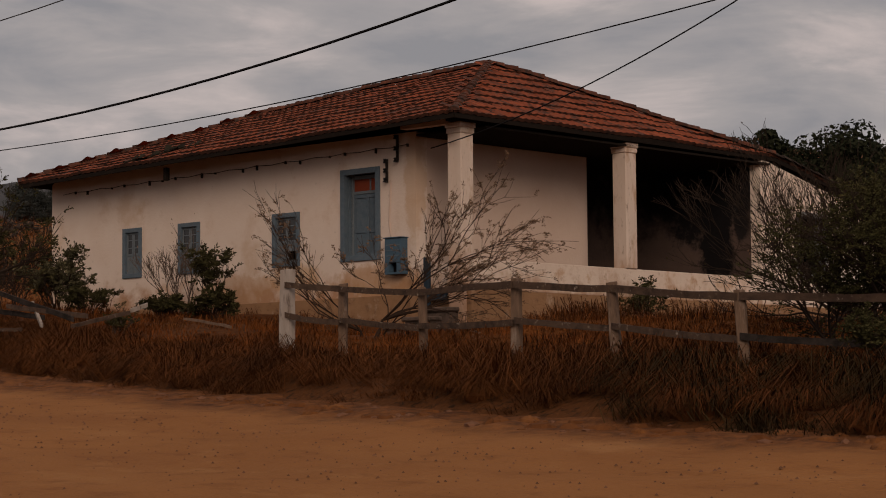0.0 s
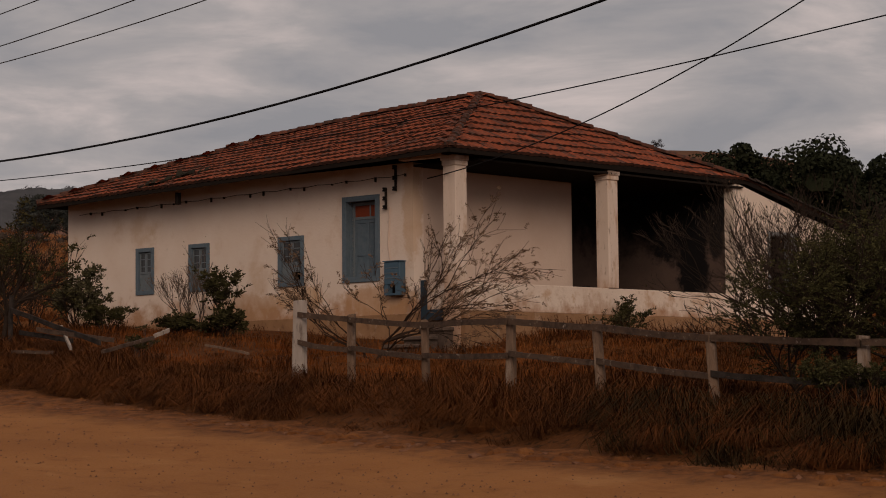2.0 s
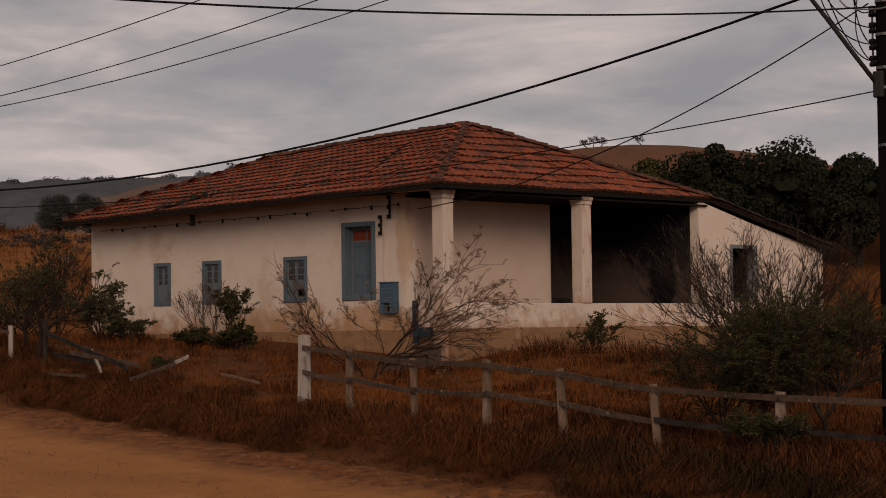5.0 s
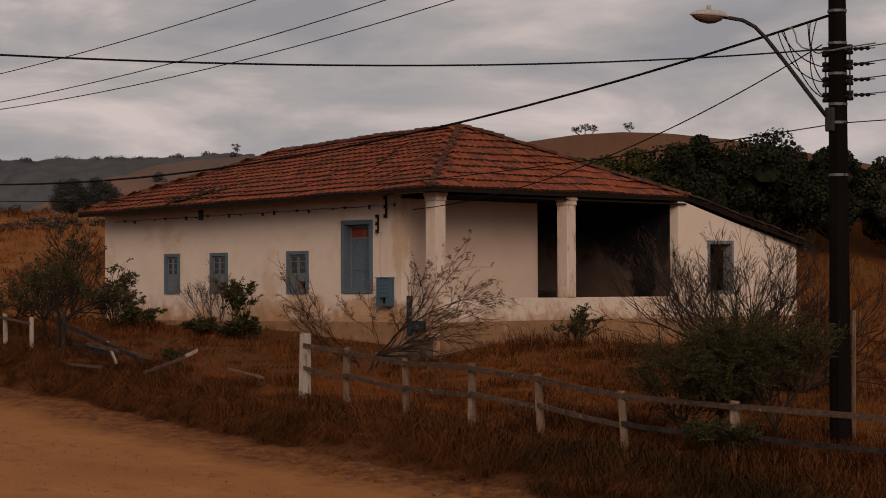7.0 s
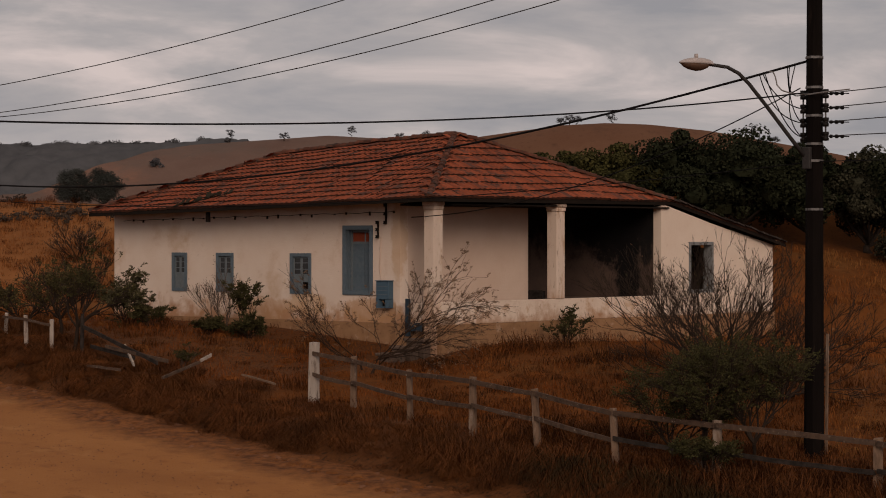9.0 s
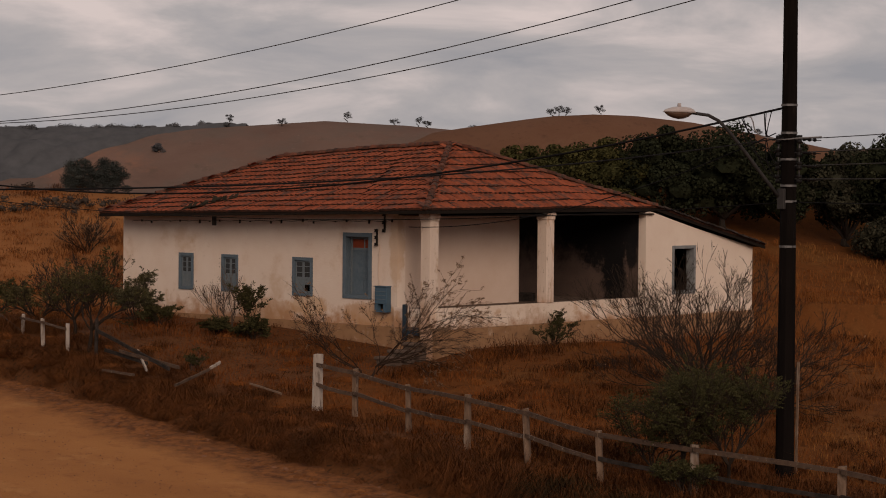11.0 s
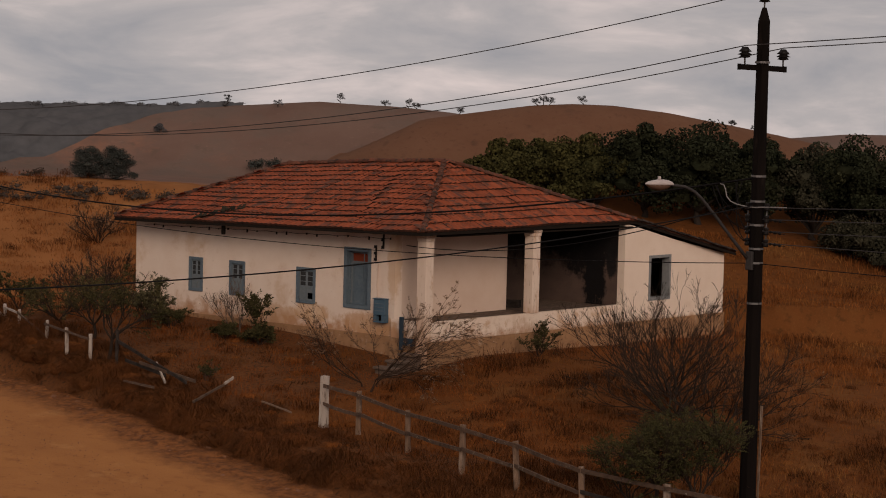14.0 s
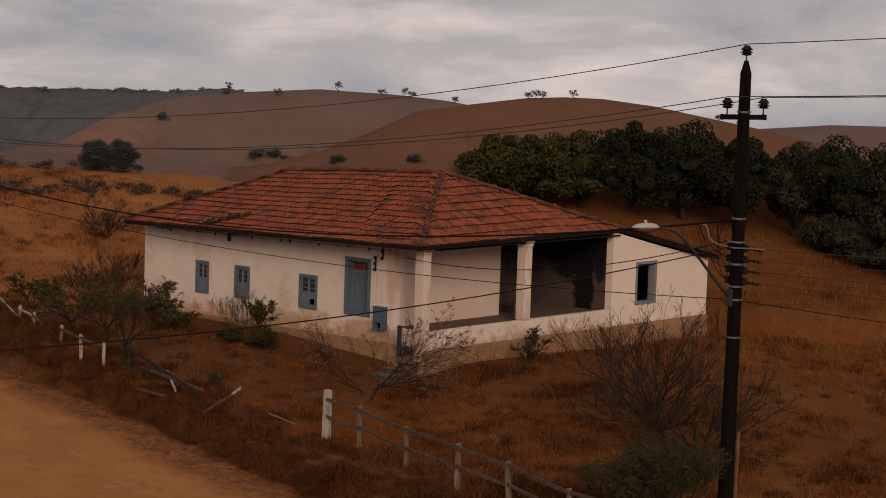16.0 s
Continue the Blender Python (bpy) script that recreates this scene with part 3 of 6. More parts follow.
tagged(farmhouse, "abandoned single-storey farmhouse, stained white plaster, blue frames, clay-tiled hip roof", "house")
XL, XA, XB, YB = -13.6, 1.25, 3.5, 18.95      # left end, end of the front wall, side face, back
FLOOR, TOP = 0.62, 4.02

# openings of the front wall: x0, x1, z0, z1 (outer edges of the frames)
WINS = [(-10.28, -9.45, 0.90, 2.36), (-7.86, -6.95, 0.90, 2.36), (-4.02, -2.97, 0.89, 2.36)]
DOOR = (-1.42, 0.0, 0.90, 3.35)


def pierced(bm, lo, hi, z0, z1, holes, place, thick):
    """One wall between lo and hi with holes (a0, a1, b0, b1); place(a, b, t) gives the point at depth t of the wall."""
    ca = sorted({lo, hi, *[h[0] for h in holes], *[h[1] for h in holes]})
    cb = sorted({z0, z1, *[h[2] for h in holes], *[h[3] for h in holes]})
    grid = {(i, j, t): bm.verts.new(place(a, b, t)) for i, a in enumerate(ca) for j, b in enumerate(cb) for t in thick}
    t0, t1 = thick

    def solid(i, j):
        if not (0 <= i < len(ca) - 1 and 0 <= j < len(cb) - 1):
            return False
        a, b = (ca[i] + ca[i + 1]) / 2, (cb[j] + cb[j + 1]) / 2
        return not any(h[0] < a < h[1] and h[2] < b < h[3] for h in holes)

    for i in range(len(ca) - 1):
        for j in range(len(cb) - 1):
            if not solid(i, j):
                continue
            for t in thick:
                bm.faces.new([grid[k] for k in ((i, j, t), (i + 1, j, t), (i + 1, j + 1, t), (i, j + 1, t))])
            for di, dj, e in ((-1, 0, ((i, j), (i, j + 1))), (1, 0, ((i + 1, j), (i + 1, j + 1))), (0, -1, ((i, j), (i + 1, j))), (0, 1, ((i, j + 1), (i + 1, j + 1)))):
                if not solid(i + di, j + dj):
                    bm.faces.new([grid[(*e[0], t0)], grid[(*e[1], t0)], grid[(*e[1], t1)], grid[(*e[0], t1)]])
    for v in [v for v in bm.verts if not v.link_faces]:
        bm.verts.remove(v)
    bmesh.ops.recalc_face_normals(bm, faces=bm.faces[:])


inset = 0.10
bm = bmesh.new()
holes = [(a + inset, b - inset, c + inset, d - inset) for a, b, c, d in WINS + [DOOR]]
pierced(bm, XL, XA, -0.05, 4.15, holes, lambda a, b, t: (a, t, b), (0.0, 0.4))
hpart("wall", bm, M_PLASTER, farmhouse, "stained white plaster wall with three windows and a door")
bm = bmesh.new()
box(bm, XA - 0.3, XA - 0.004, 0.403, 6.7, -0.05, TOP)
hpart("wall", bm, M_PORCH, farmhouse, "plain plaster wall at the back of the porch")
PW = (13.35, 14.92, 0.78, 2.76)
bm = bmesh.new()
pierced(bm, 11.62, YB, -0.05, 4.3, [(PW[0] + 0.12, PW[1] - 0.12, PW[2] + 0.12, PW[3] - 0.12)],
        lambda a, b, t: (t, a, b), (XB - 0.35, XB))
# the top of the side wall follows the falling roof
for v in bm.verts:
    if v.co.z > 4.2:
        v.co.z = 4.22 - (v.co.y - 11.62) * 0.232
hpart("wall", bm, M_SIDE, farmhouse, "stained white side wall under the sloping roof")
bm = bmesh.new()
box(bm, XL, XL + 0.35, 0.403, YB, -0.05, 3.0)
hpart("wall", bm, M_PLASTER, farmhouse)
bm = bmesh.new()
box(bm, XL + 0.353, XB - 0.353, YB - 0.35, YB, -0.05, 2.5)
hpart("wall", bm, M_PLASTER, farmhouse)
# smoke-blackened room behind the second bay of the porch, shade put into its colour
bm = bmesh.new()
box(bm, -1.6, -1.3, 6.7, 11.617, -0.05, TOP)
hpart("wall", bm, M_SOOTSHADE, farmhouse, "smoke-blackened plaster wall in the open porch room, shade put into its colour")
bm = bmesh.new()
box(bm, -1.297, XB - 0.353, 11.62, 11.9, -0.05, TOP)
hpart("wall", bm, M_SOOTSHADE, farmhouse, "plaster wall with streaks of black soot")
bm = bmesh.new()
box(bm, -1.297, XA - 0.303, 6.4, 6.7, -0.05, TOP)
hpart("wall", bm, M_SOOTSHADE, farmhouse)
# floors and ceilings
bm = bmesh.new()
box(bm, XL + 0.36, XB - 0.36, 0.41, YB - 0.36, 0.2, FLOOR - 0.003)
hpart("floor", bm, M_STEP, farmhouse)
bm = bmesh.new()
box(bm, XA + 0.004, XB - 0.262, 0.003, 11.6, 0.25, FLOOR)
hpart("porch_floor", bm, M_STEP, farmhouse, "worn concrete porch floor")
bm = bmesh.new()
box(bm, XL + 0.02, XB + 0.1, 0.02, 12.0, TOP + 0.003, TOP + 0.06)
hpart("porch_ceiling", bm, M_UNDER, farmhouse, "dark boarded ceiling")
# added near-black sheets that paint in the unlit rooms behind the openings
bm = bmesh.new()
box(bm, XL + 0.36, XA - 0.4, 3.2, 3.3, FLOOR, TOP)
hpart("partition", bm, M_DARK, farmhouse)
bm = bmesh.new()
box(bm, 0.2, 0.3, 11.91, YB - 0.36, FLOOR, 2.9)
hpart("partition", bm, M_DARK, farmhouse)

# parapet and bare plinth
bm = bmesh.new()
box(bm, XB - 0.26, XB + 0.004, -0.40, 11.617, -0.05, 0.72, 0.015)
hpart("parapet", bm, M_PARAPET, farmhouse, "low white parapet with flaking plaster")
bm = bmesh.new()
box(bm, XB - 0.30, XB + 0.05, -0.50, 19.05, -1.6, -0.053, 0.01)
hpart("plinth", bm, M_PLINTH, farmhouse, "plinth of bare weathered render")
bm = bmesh.new()
box(bm, XL - 0.04, XA - 0.02, -0.04, 0.38, -1.2, -0.053, 0.01)
hpart("plinth", bm, M_PLINTH, farmhouse, "earth-stained plinth")

# the low front wall of the porch
bm = bmesh.new()
box(bm, XA + 0.004, 3.232, -0.20, 0.0, -0.05, 0.66, 0.015)
hpart("parapet", bm, M_PLASTER, farmhouse, "low stained wall at the porch front")
bm = bmesh.new()
box(bm, XA - 0.016, 3.19, -0.24, 0.0, -1.5, -0.053, 0.01)
hpart("plinth", bm, M_PLINTH, farmhouse)

# columns
for y0 in (-0.66, 5.50):
    bm = bmesh.new()
    x0, x1 = 3.10, 3.55
    low = -1.5 if y0 < 0 else 0.722
    if y0 < 0:
        x0, x1 = 2.94, 3.39
    box(bm, x0, x1, y0, y0 + 0.45, low, 3.86, 0.02)
    box(bm, x0 - 0.025, x1 + 0.025, y0 - 0.025, y0 + 0.475, 3.862, 4.00, 0.02)
    box(bm, x0 - 0.05, x1 + 0.05, y0 - 0.05, y0 + 0.50, 4.002, 4.14, 0.02)
    hpart("column", bm, M_COLUMN, farmhouse, "square plaster column with a stepped capital")
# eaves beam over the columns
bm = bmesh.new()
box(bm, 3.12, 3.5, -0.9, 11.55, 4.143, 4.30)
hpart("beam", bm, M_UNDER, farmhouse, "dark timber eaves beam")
bm = bmesh.new()
box(bm, XA, 3.11, -0.55, -0.30, 4.143, 4.30)
hpart("beam", bm, M_PORCH, farmhouse)


def casement(parent, x0, x1, z0, z1, open_pane=False):
    """A blue window: a flat surround proud of the wall and two leaves with panes above and a panel below."""
    win = empty("window", ((x0 + x1) / 2, 0, z0))
    win.parent = parent
    win["label"] = "small blue two-leaf window with dusty panes over wooden panels"
    ox = (x0 + x1) / 2

    def at(a, b, c, d, y0, y1, name, material, bev=0.006, label="", up=win):
        bm = bmesh.new()
        box(bm, a - ox, b - ox, y0, y1, c - z0, d - z0, bev)
        return part(name, bm, material, up, label)

    f = 0.125
    at(x0, x0 + f, z0, z1, -0.045, 0.10, "jamb", M_BLUE)
    at(x1 - f, x1, z0, z1, -0.045, 0.10, "jamb", M_BLUE)
    at(x0 + f, x1 - f, z1 - f, z1, -0.042, 0.10, "head", M_BLUE)
    at(x0 + f, x1 - f, z0, z0 + f, -0.05, 0.12, "sill", M_BLUE)
    a, b, c, d = x0 + f, x1 - f, z0 + f, z1 - f
    midx = (a + b) / 2
    for s, (p, q) in enumerate(((a, midx), (midx, b))):
        leaf = at(p + 0.004, p + 0.05, c, d, 0.03, 0.07, "leaf", M_BLUE2)
        bm = bmesh.new()
        cut = c + (d - c) * 0.44
        box(bm, q - 0.05 - ox, q - 0.004 - ox, 0.03, 0.07, c - z0, d - z0)
        for zz in (c, cut, d - 0.06):
            box(bm, p + 0.05 - ox, q - 0.05 - ox, 0.03, 0.07, zz - z0, zz + 0.06 - z0)
        for k in (1, 2):
            zz = cut + (d - cut) * k / 3
            box(bm, p + 0.05 - ox, q - 0.05 - ox, 0.035, 0.065, zz - 0.012 - z0, zz + 0.012 - z0)
        part("rail", bm, M_BLUE2, win)
        at(p + 0.05, q - 0.05, cut + 0.06, d - 0.06, 0.05, 0.056, "pane", M_PANE, 0)
        lo = c + 0.06
        if open_pane and s == 1:
            lo = c + 0.30
        at(p + 0.05, q - 0.05, lo, cut, 0.045, 0.06, "panel", M_BLUE2, 0)
    return win


for k, w in enumerate(WINS):
    casement(farmhouse, *w, open_pane=(k == 2))

# the front door, deep in its frame
x0, x1, z0, z1 = DOOR
door = empty("door", (x0, 0, z0))
door.parent = farmhouse
door["label"] = "tall blue door with a red boarded light over two narrow leaves"
f = 0.15


def dpart(name, a, b, y0, y1, c, d, material, bev=0.006, label="", up=None):
    bm = bmesh.new()
    box(bm, a - x0, b - x0, y0, y1, c - z0, d - z0, bev)
    return part(name, bm, material, up or door, label)


dpart("jamb", x0, x0 + f, -0.05, 0.12, z0, z1, M_BLUE)
dpart("jamb", x1 - f, x1, -0.05, 0.12, z0, z1, M_BLUE)
dpart("head", x0 + f, x1 - f, -0.048, 0.12, z1 - f, z1, M_BLUE)
dpart("sill", x0 + f, x1 - f, -0.055, 0.30, z0, z0 + f, M_BLUE)
a, b, c, d = x0 + f, x1 - f, z0 + f, z1 - f
dpart("lining", a - 0.02, a + 0.012, 0.123, 0.237, c, d, M_BLUE)
dpart("lining", b - 0.012, b + 0.02, 0.123, 0.237, c, d, M_BLUE)
dpart("inner_jamb", a, a + 0.07, 0.24, 0.34, c, d, M_BLUE2)
dpart("inner_jamb", b - 0.07, b, 0.24, 0.34, c, d, M_BLUE2)
dpart("transom", a + 0.07, b - 0.07, 0.25, 0.33, d - 0.50, d - 0.42, M_BLUE2)
dpart("transom", a + 0.07, b - 0.07, 0.25, 0.33, d - 0.10, d, M_BLUE2)
dpart("light_board", a + 0.07, b - 0.07, 0.29, 0.31, d - 0.42, d - 0.10, M_BRICKRED, 0, "red board in the light over the door")
dpart("mullion", (a + b) / 2 + 0.08, (a + b) / 2 + 0.12, 0.26, 0.32, d - 0.42, d - 0.10, M_BLUE2)
mx = (a + b) / 2
for p, q in ((a + 0.07, mx), (mx, b - 0.07)):
    leaf = dpart("leaf", p + 0.004, q - 0.004, 0.29, 0.315, c, d - 0.50, M_BLUE)
    bm = bmesh.new()
    for s0, s1 in ((p + 0.004, p + 0.06), (q - 0.06, q - 0.004)):
        box(bm, s0 - x0, s1 - x0, 0.265, 0.289, c - z0, d - 0.50 - z0)
    for zz in (c, c + 0.62, d - 0.60):
        box(bm, p + 0.06 - x0, q - 0.06 - x0, 0.265, 0.289, zz - z0, zz + 0.09 - z0)
    part("panel_frame", bm, M_BLUE, door)

# the bare window opening of the side wall
side = empty("window", (0, 0, 0))
side.parent = farmhouse
side["label"] = "window opening without leaves in a grey-blue frame"
for nm, q0, q1, r0, r1 in (("jamb", PW[0], PW[0] + 0.13, PW[2], PW[3]), ("jamb", PW[1] - 0.13, PW[1], PW[2], PW[3]),
                           ("head", PW[0] + 0.13, PW[1] - 0.13, PW[3] - 0.13, PW[3]), ("sill", PW[0] + 0.13, PW[1] - 0.13, PW[2], PW[2] + 0.13)):
    bm = bmesh.new()
    box(bm, XB - 0.353, XB + 0.03, q0, q1, r0, r1, 0.006)
    hpart(nm, bm, M_GREYFRAME, side)

# ---- the roof ----
EL, EC, AP, RL = Vector((-13.8, -1.1, 3.86)), Vector((3.72, -1.35, 4.24)), Vector((-0.52, 5.12, 6.72)), Vector((-9.4, 5.2, 6.22))
EB, VT, BL, LB = Vector((4.35, 12.25, 4.28)), Vector((5.15, 19.35, 2.66)), Vector((-13.6, 19.35, 2.66)), Vector((-13.8, 11.5, 3.86))
roof = empty("roof", (0, 0, 0))
roof.parent = farmhouse
roof["label"] = "sagging hip roof of weathered orange clay tiles"
random.seed(5)


def sag(p):
    return p + Vector((0, 0, 0.05 * noise.noise((p.x * 0.35, p.y * 0.35, 7.0)) + 0.02 * noise.noise((p.x * 1.3, p.y * 1.3, 3.0))))


def patch(p00, p10, p01, p11, u, v):
    return (p00 * (1 - u) + p10 * u) * (1 - v) + (p01 * (1 - u) + p11 * u) * v


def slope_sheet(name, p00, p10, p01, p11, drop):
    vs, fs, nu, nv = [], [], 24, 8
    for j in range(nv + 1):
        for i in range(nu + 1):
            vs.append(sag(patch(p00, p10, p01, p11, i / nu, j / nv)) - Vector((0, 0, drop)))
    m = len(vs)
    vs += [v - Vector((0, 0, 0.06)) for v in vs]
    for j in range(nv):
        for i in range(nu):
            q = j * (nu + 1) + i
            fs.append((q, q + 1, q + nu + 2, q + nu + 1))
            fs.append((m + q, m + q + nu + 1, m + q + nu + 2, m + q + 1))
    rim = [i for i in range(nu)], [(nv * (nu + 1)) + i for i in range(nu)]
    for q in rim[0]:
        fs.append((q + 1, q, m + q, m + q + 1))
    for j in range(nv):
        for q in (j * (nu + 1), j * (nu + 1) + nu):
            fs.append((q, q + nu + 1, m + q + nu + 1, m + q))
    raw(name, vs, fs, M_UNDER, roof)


def tile_local(w, l, h):
    """One pan-and-roll tile: a flat pan with a raised roll, lower edge at y = 0, thick at its lower lip."""
    prof = [(-0.5, 0.0), (-0.18, 0.0), (0.0, 0.75), (0.22, 1.0), (0.40, 0.6), (0.52, 0.1)]
    vs, fs = [], []
    for y in (0, l):
        for x, z in prof:
            vs.append((x * w, y, z * h))
    n = len(prof)
    for k in range(n - 1):
        fs.append((k, k + 1, n + k + 1, n + k))
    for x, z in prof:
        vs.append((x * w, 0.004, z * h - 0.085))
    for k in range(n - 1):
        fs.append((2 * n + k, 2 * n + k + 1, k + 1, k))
    return vs, fs


TW, TL = 0.27, 0.52
tv, tf = tile_local(TW, TL * 1.14, 0.022)
tile_mesh = bpy.data.meshes.new("tile")
tile_mesh.from_pydata(tv, [], tf)
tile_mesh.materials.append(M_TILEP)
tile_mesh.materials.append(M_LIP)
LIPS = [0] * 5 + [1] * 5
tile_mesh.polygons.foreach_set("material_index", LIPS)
singles = []
joined_v, joined_f = [], []


def lay(p00, p10, p01, p11, single_limit):
    """Courses of tiles on the patch, from the eaves (v = 0) up."""
    length = ((p01 + p11) / 2 - (p00 + p10) / 2).length
    rows = int(length / TL)
    for r in range(rows):
        v = r / rows
        a, b = patch(p00, p10, p01, p11, 0, v), patch(p00, p10, p01, p11, 1, v)
        n = max(1, int((b - a).length / TW))
        for k in range(n):
            u = (k + 0.5) / n
            p = patch(p00, p10, p01, p11, u, v)
            q = patch(p00, p10, p01, p11, u, min(1, v + 0.04)) if v < 0.96 else p + (p - patch(p00, p10, p01, p11, u, v - 0.04))
            along = (b - a).normalized()
            up = ((sag(q) - sag(p)) - along * (sag(q) - sag(p)).dot(along)).normalized()
            nor = along.cross(up).normalized()
            if nor.z < 0:
                nor = -nor
            m = Matrix((along, up, nor)).transposed().to_4x4()
            m.translation = sag(p) + nor * (0.085 + random.uniform(0, 0.012)) + up * random.uniform(-0.016, 0.016)
            m = m @ pose(0, 0, 0, -5.2 + random.uniform(-0.9, 0.9), random.uniform(-0.7, 0.7), random.uniform(-1.1, 1.1))
            if len(singles) < single_limit and v < 0.5:
                singles.append(m)
            else:
                base = len(joined_v)
                joined_v.extend([m @ Vector(c) for c in tv])
                joined_f.extend([tuple(base + i for i in fc) for fc in tf])


slope_sheet("roof_boarding", EL, EC, RL, AP, 0.0)
slope_sheet("roof_boarding", EC, EB, AP, AP + (EB - AP) * 0.01, 0.0)
slope_sheet("roof_boarding", VT, BL, AP, RL, 0.0)
slope_sheet("roof_boarding", EB, VT, AP, AP + (VT - AP) * 0.01, 0.0)
slope_sheet("roof_boarding", LB, EL, RL, RL + (EL - RL) * 0.01, 0.0)
slope_sheet("roof_boarding", BL, LB, RL, RL + (LB - RL) * 0.01, 0.0)
near = EL.lerp(EC, 0.78), RL.lerp(AP, 0.78)
lay(near[0], EC, near[1], AP, 170)
lay(EL, near[0], RL, near[1], 230)
lay(EC, EB, AP, AP + (EB - AP) * 0.01, 290)
lay(VT, BL, AP, RL, 0)
lay(EB, VT, AP, AP + (VT - AP) * 0.01, 0)
lay(LB, EL, RL, RL + (EL - RL) * 0.01, 0)
tiles = raw("roof_tiles", joined_v, joined_f, M_TILE, roof, "courses of weathered orange clay tiles")
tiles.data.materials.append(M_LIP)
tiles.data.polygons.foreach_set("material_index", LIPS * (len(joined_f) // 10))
tagged(tiles, kind="stuff")


def ridge(a, b, r=0.125, step=0.40, material=None):
    n = int((b - a).length / step)
    d = (b - a).normalized()
    s = d.cross(Vector((0, 0, 1))).normalized()
    u = s.cross(d)
    vs, fs = [], []
    for k in range(n):
        p, q = sag(a.lerp(b, k / n)), sag(a.lerp(b, (k + 1.12) / n))
        lift = 0.05 + random.uniform(0, 0.03)
        base = len(vs)
        for c, rr in ((p, r * 1.18), (q, r * 0.84)):
            for i in range(7):
                t = math.pi * (i / 6)
                vs.append(c + s * math.cos(t) * rr + u * (math.sin(t) * rr * 0.8 + lift) + Vector((random.uniform(-.01, .01),) * 3))
        for i in range(6):
            fs.append((base + i, base + i + 1, base + 8 + i, base + 7 + i))
        fs.append(tuple(base + i for i in range(7))[::-1])
    return raw("ridge_tiles", vs, fs, material or M_RIDGE, roof, "mossy half-round ridge tiles")


for a, b in ((EC, AP), (RL, AP), (EL, RL), (EB, AP), (EB + Vector((0, 0, 0.02)), VT)):
    ridge(a, b, 0.10 if b is VT else 0.125 if a is EC else 0.16, material=M_VERGE if b is VT else None)
# slipped, overgrown tiles lying in a heap near the eaves
hv, hf = [], []
for k in range(26):
    t = k / 25
    u, v = 0.275 + 0.085 * t + random.uniform(-0.008, 0.008), 0.01 + 0.17 * t + random.uniform(-0.02, 0.02)
    p = sag(patch(EL, EC, RL, AP, u, v)) + Vector((0, 0, 0.10 + random.uniform(0.0, 0.06)))
    m = Matrix.Translation(p) @ pose(0, 0, 0, random.uniform(5, 40), random.uniform(-18, 18), random.uniform(-40, 40))
    q = len(hv)
    hv.extend([m @ (Vector(c) * 0.6) for c in tv])
    hf.extend([tuple(q + i for i in fc) for fc in tf])
raw("slipped_tiles", hv, hf, M_MOSSTILE, roof, "heap of slipped tiles overgrown with dark moss")
bm = bmesh.new()
box(bm, -7.46, -7.34, -0.95, -0.80, 3.50, 3.86, 0.01)
part("bracket", bm, M_UNDER, roof, "dark stub of a bracket under the eaves")
# rafters and fascia along the eaves
for a, b in ((EL, EC), (EC, EB), (EB, VT)):
    bm = bmesh.new()
    bar(bm, a - Vector((0, 0, 0.07)), b - Vector((0, 0, 0.07)), 0.05, 0.09, 0)
    part("fascia", bm, M_UNDER, roof, "dark eaves board")

# ---- steps, gate post, meter box and wiring on the house ----
steps = empty("porch_steps", (2.1, -1.4, -0.95))
tagged(steps, "broken mossy concrete steps up to the porch", "steps")
for x0, x1, y0, y1, zt in ((2.35, 3.25, -1.10, -0.62, -0.50), (2.15, 3.10, -1.62, -1.12, -0.74), (2.0, 3.0, -2.15, -1.64, -0.96)):
    bm = bmesh.new()
    box(bm, x0 - 2.1, x1 - 2.1, y0 + 1.4, y1 + 1.4, zt + 0.95 - 0.11, zt + 0.95, 0.025)
    part("step", bm, M_STEP, steps, "mossy concrete slab")
    bm = bmesh.new()
    box(bm, x0 + 0.08 - 2.1, x1 - 0.05 - 2.1, y0 + 0.08 + 1.4, y1 + 1.4, -0.5, zt + 0.95 - 0.113)
    part("riser", bm, M_STEP, steps, "mossy crumbling riser")
gate = empty("gate_post", (1.98, -0.42, -0.45))
tagged(gate, "thin dark blue gate post with a short low rail", "gate post")
bm = bmesh.new()
box(bm, -0.085, 0.085, -0.06, 0.06, -0.02, 1.27, 0.015)
part("post", bm, M_GATE, gate)
bm = bmesh.new()
box(bm, 0.088, 0.66, -0.05, 0.05, 0.16, 0.46, 0.015)
part("base", bm, M_GATE, gate)
junk = empty("wooden_crate", (1.25, 7.7, FLOOR))
tagged(junk, "dark broken wooden crate on the porch floor", "crate")
for nm, q0, q1, r0, r1, s0, s1 in (("side", -0.35, 0.35, -0.22, -0.19, 0.0, 0.34), ("side", -0.35, 0.35, 0.19, 0.22, 0.0, 0.30), ("end", -0.35, -0.32, -0.187, 0.187, 0.0, 0.42),
                                   ("end", 0.32, 0.35, -0.187, 0.187, 0.0, 0.26), ("bottom", -0.317, 0.317, -0.187, 0.187, 0.0, 0.02)):
    bm = bmesh.new()
    box(bm, q0, q1, r0, r1, s0, s1, 0.004)
    part(nm, bm, M_DARKWOOD, junk)
junk.rotation_euler = (0, 0, 0.4)

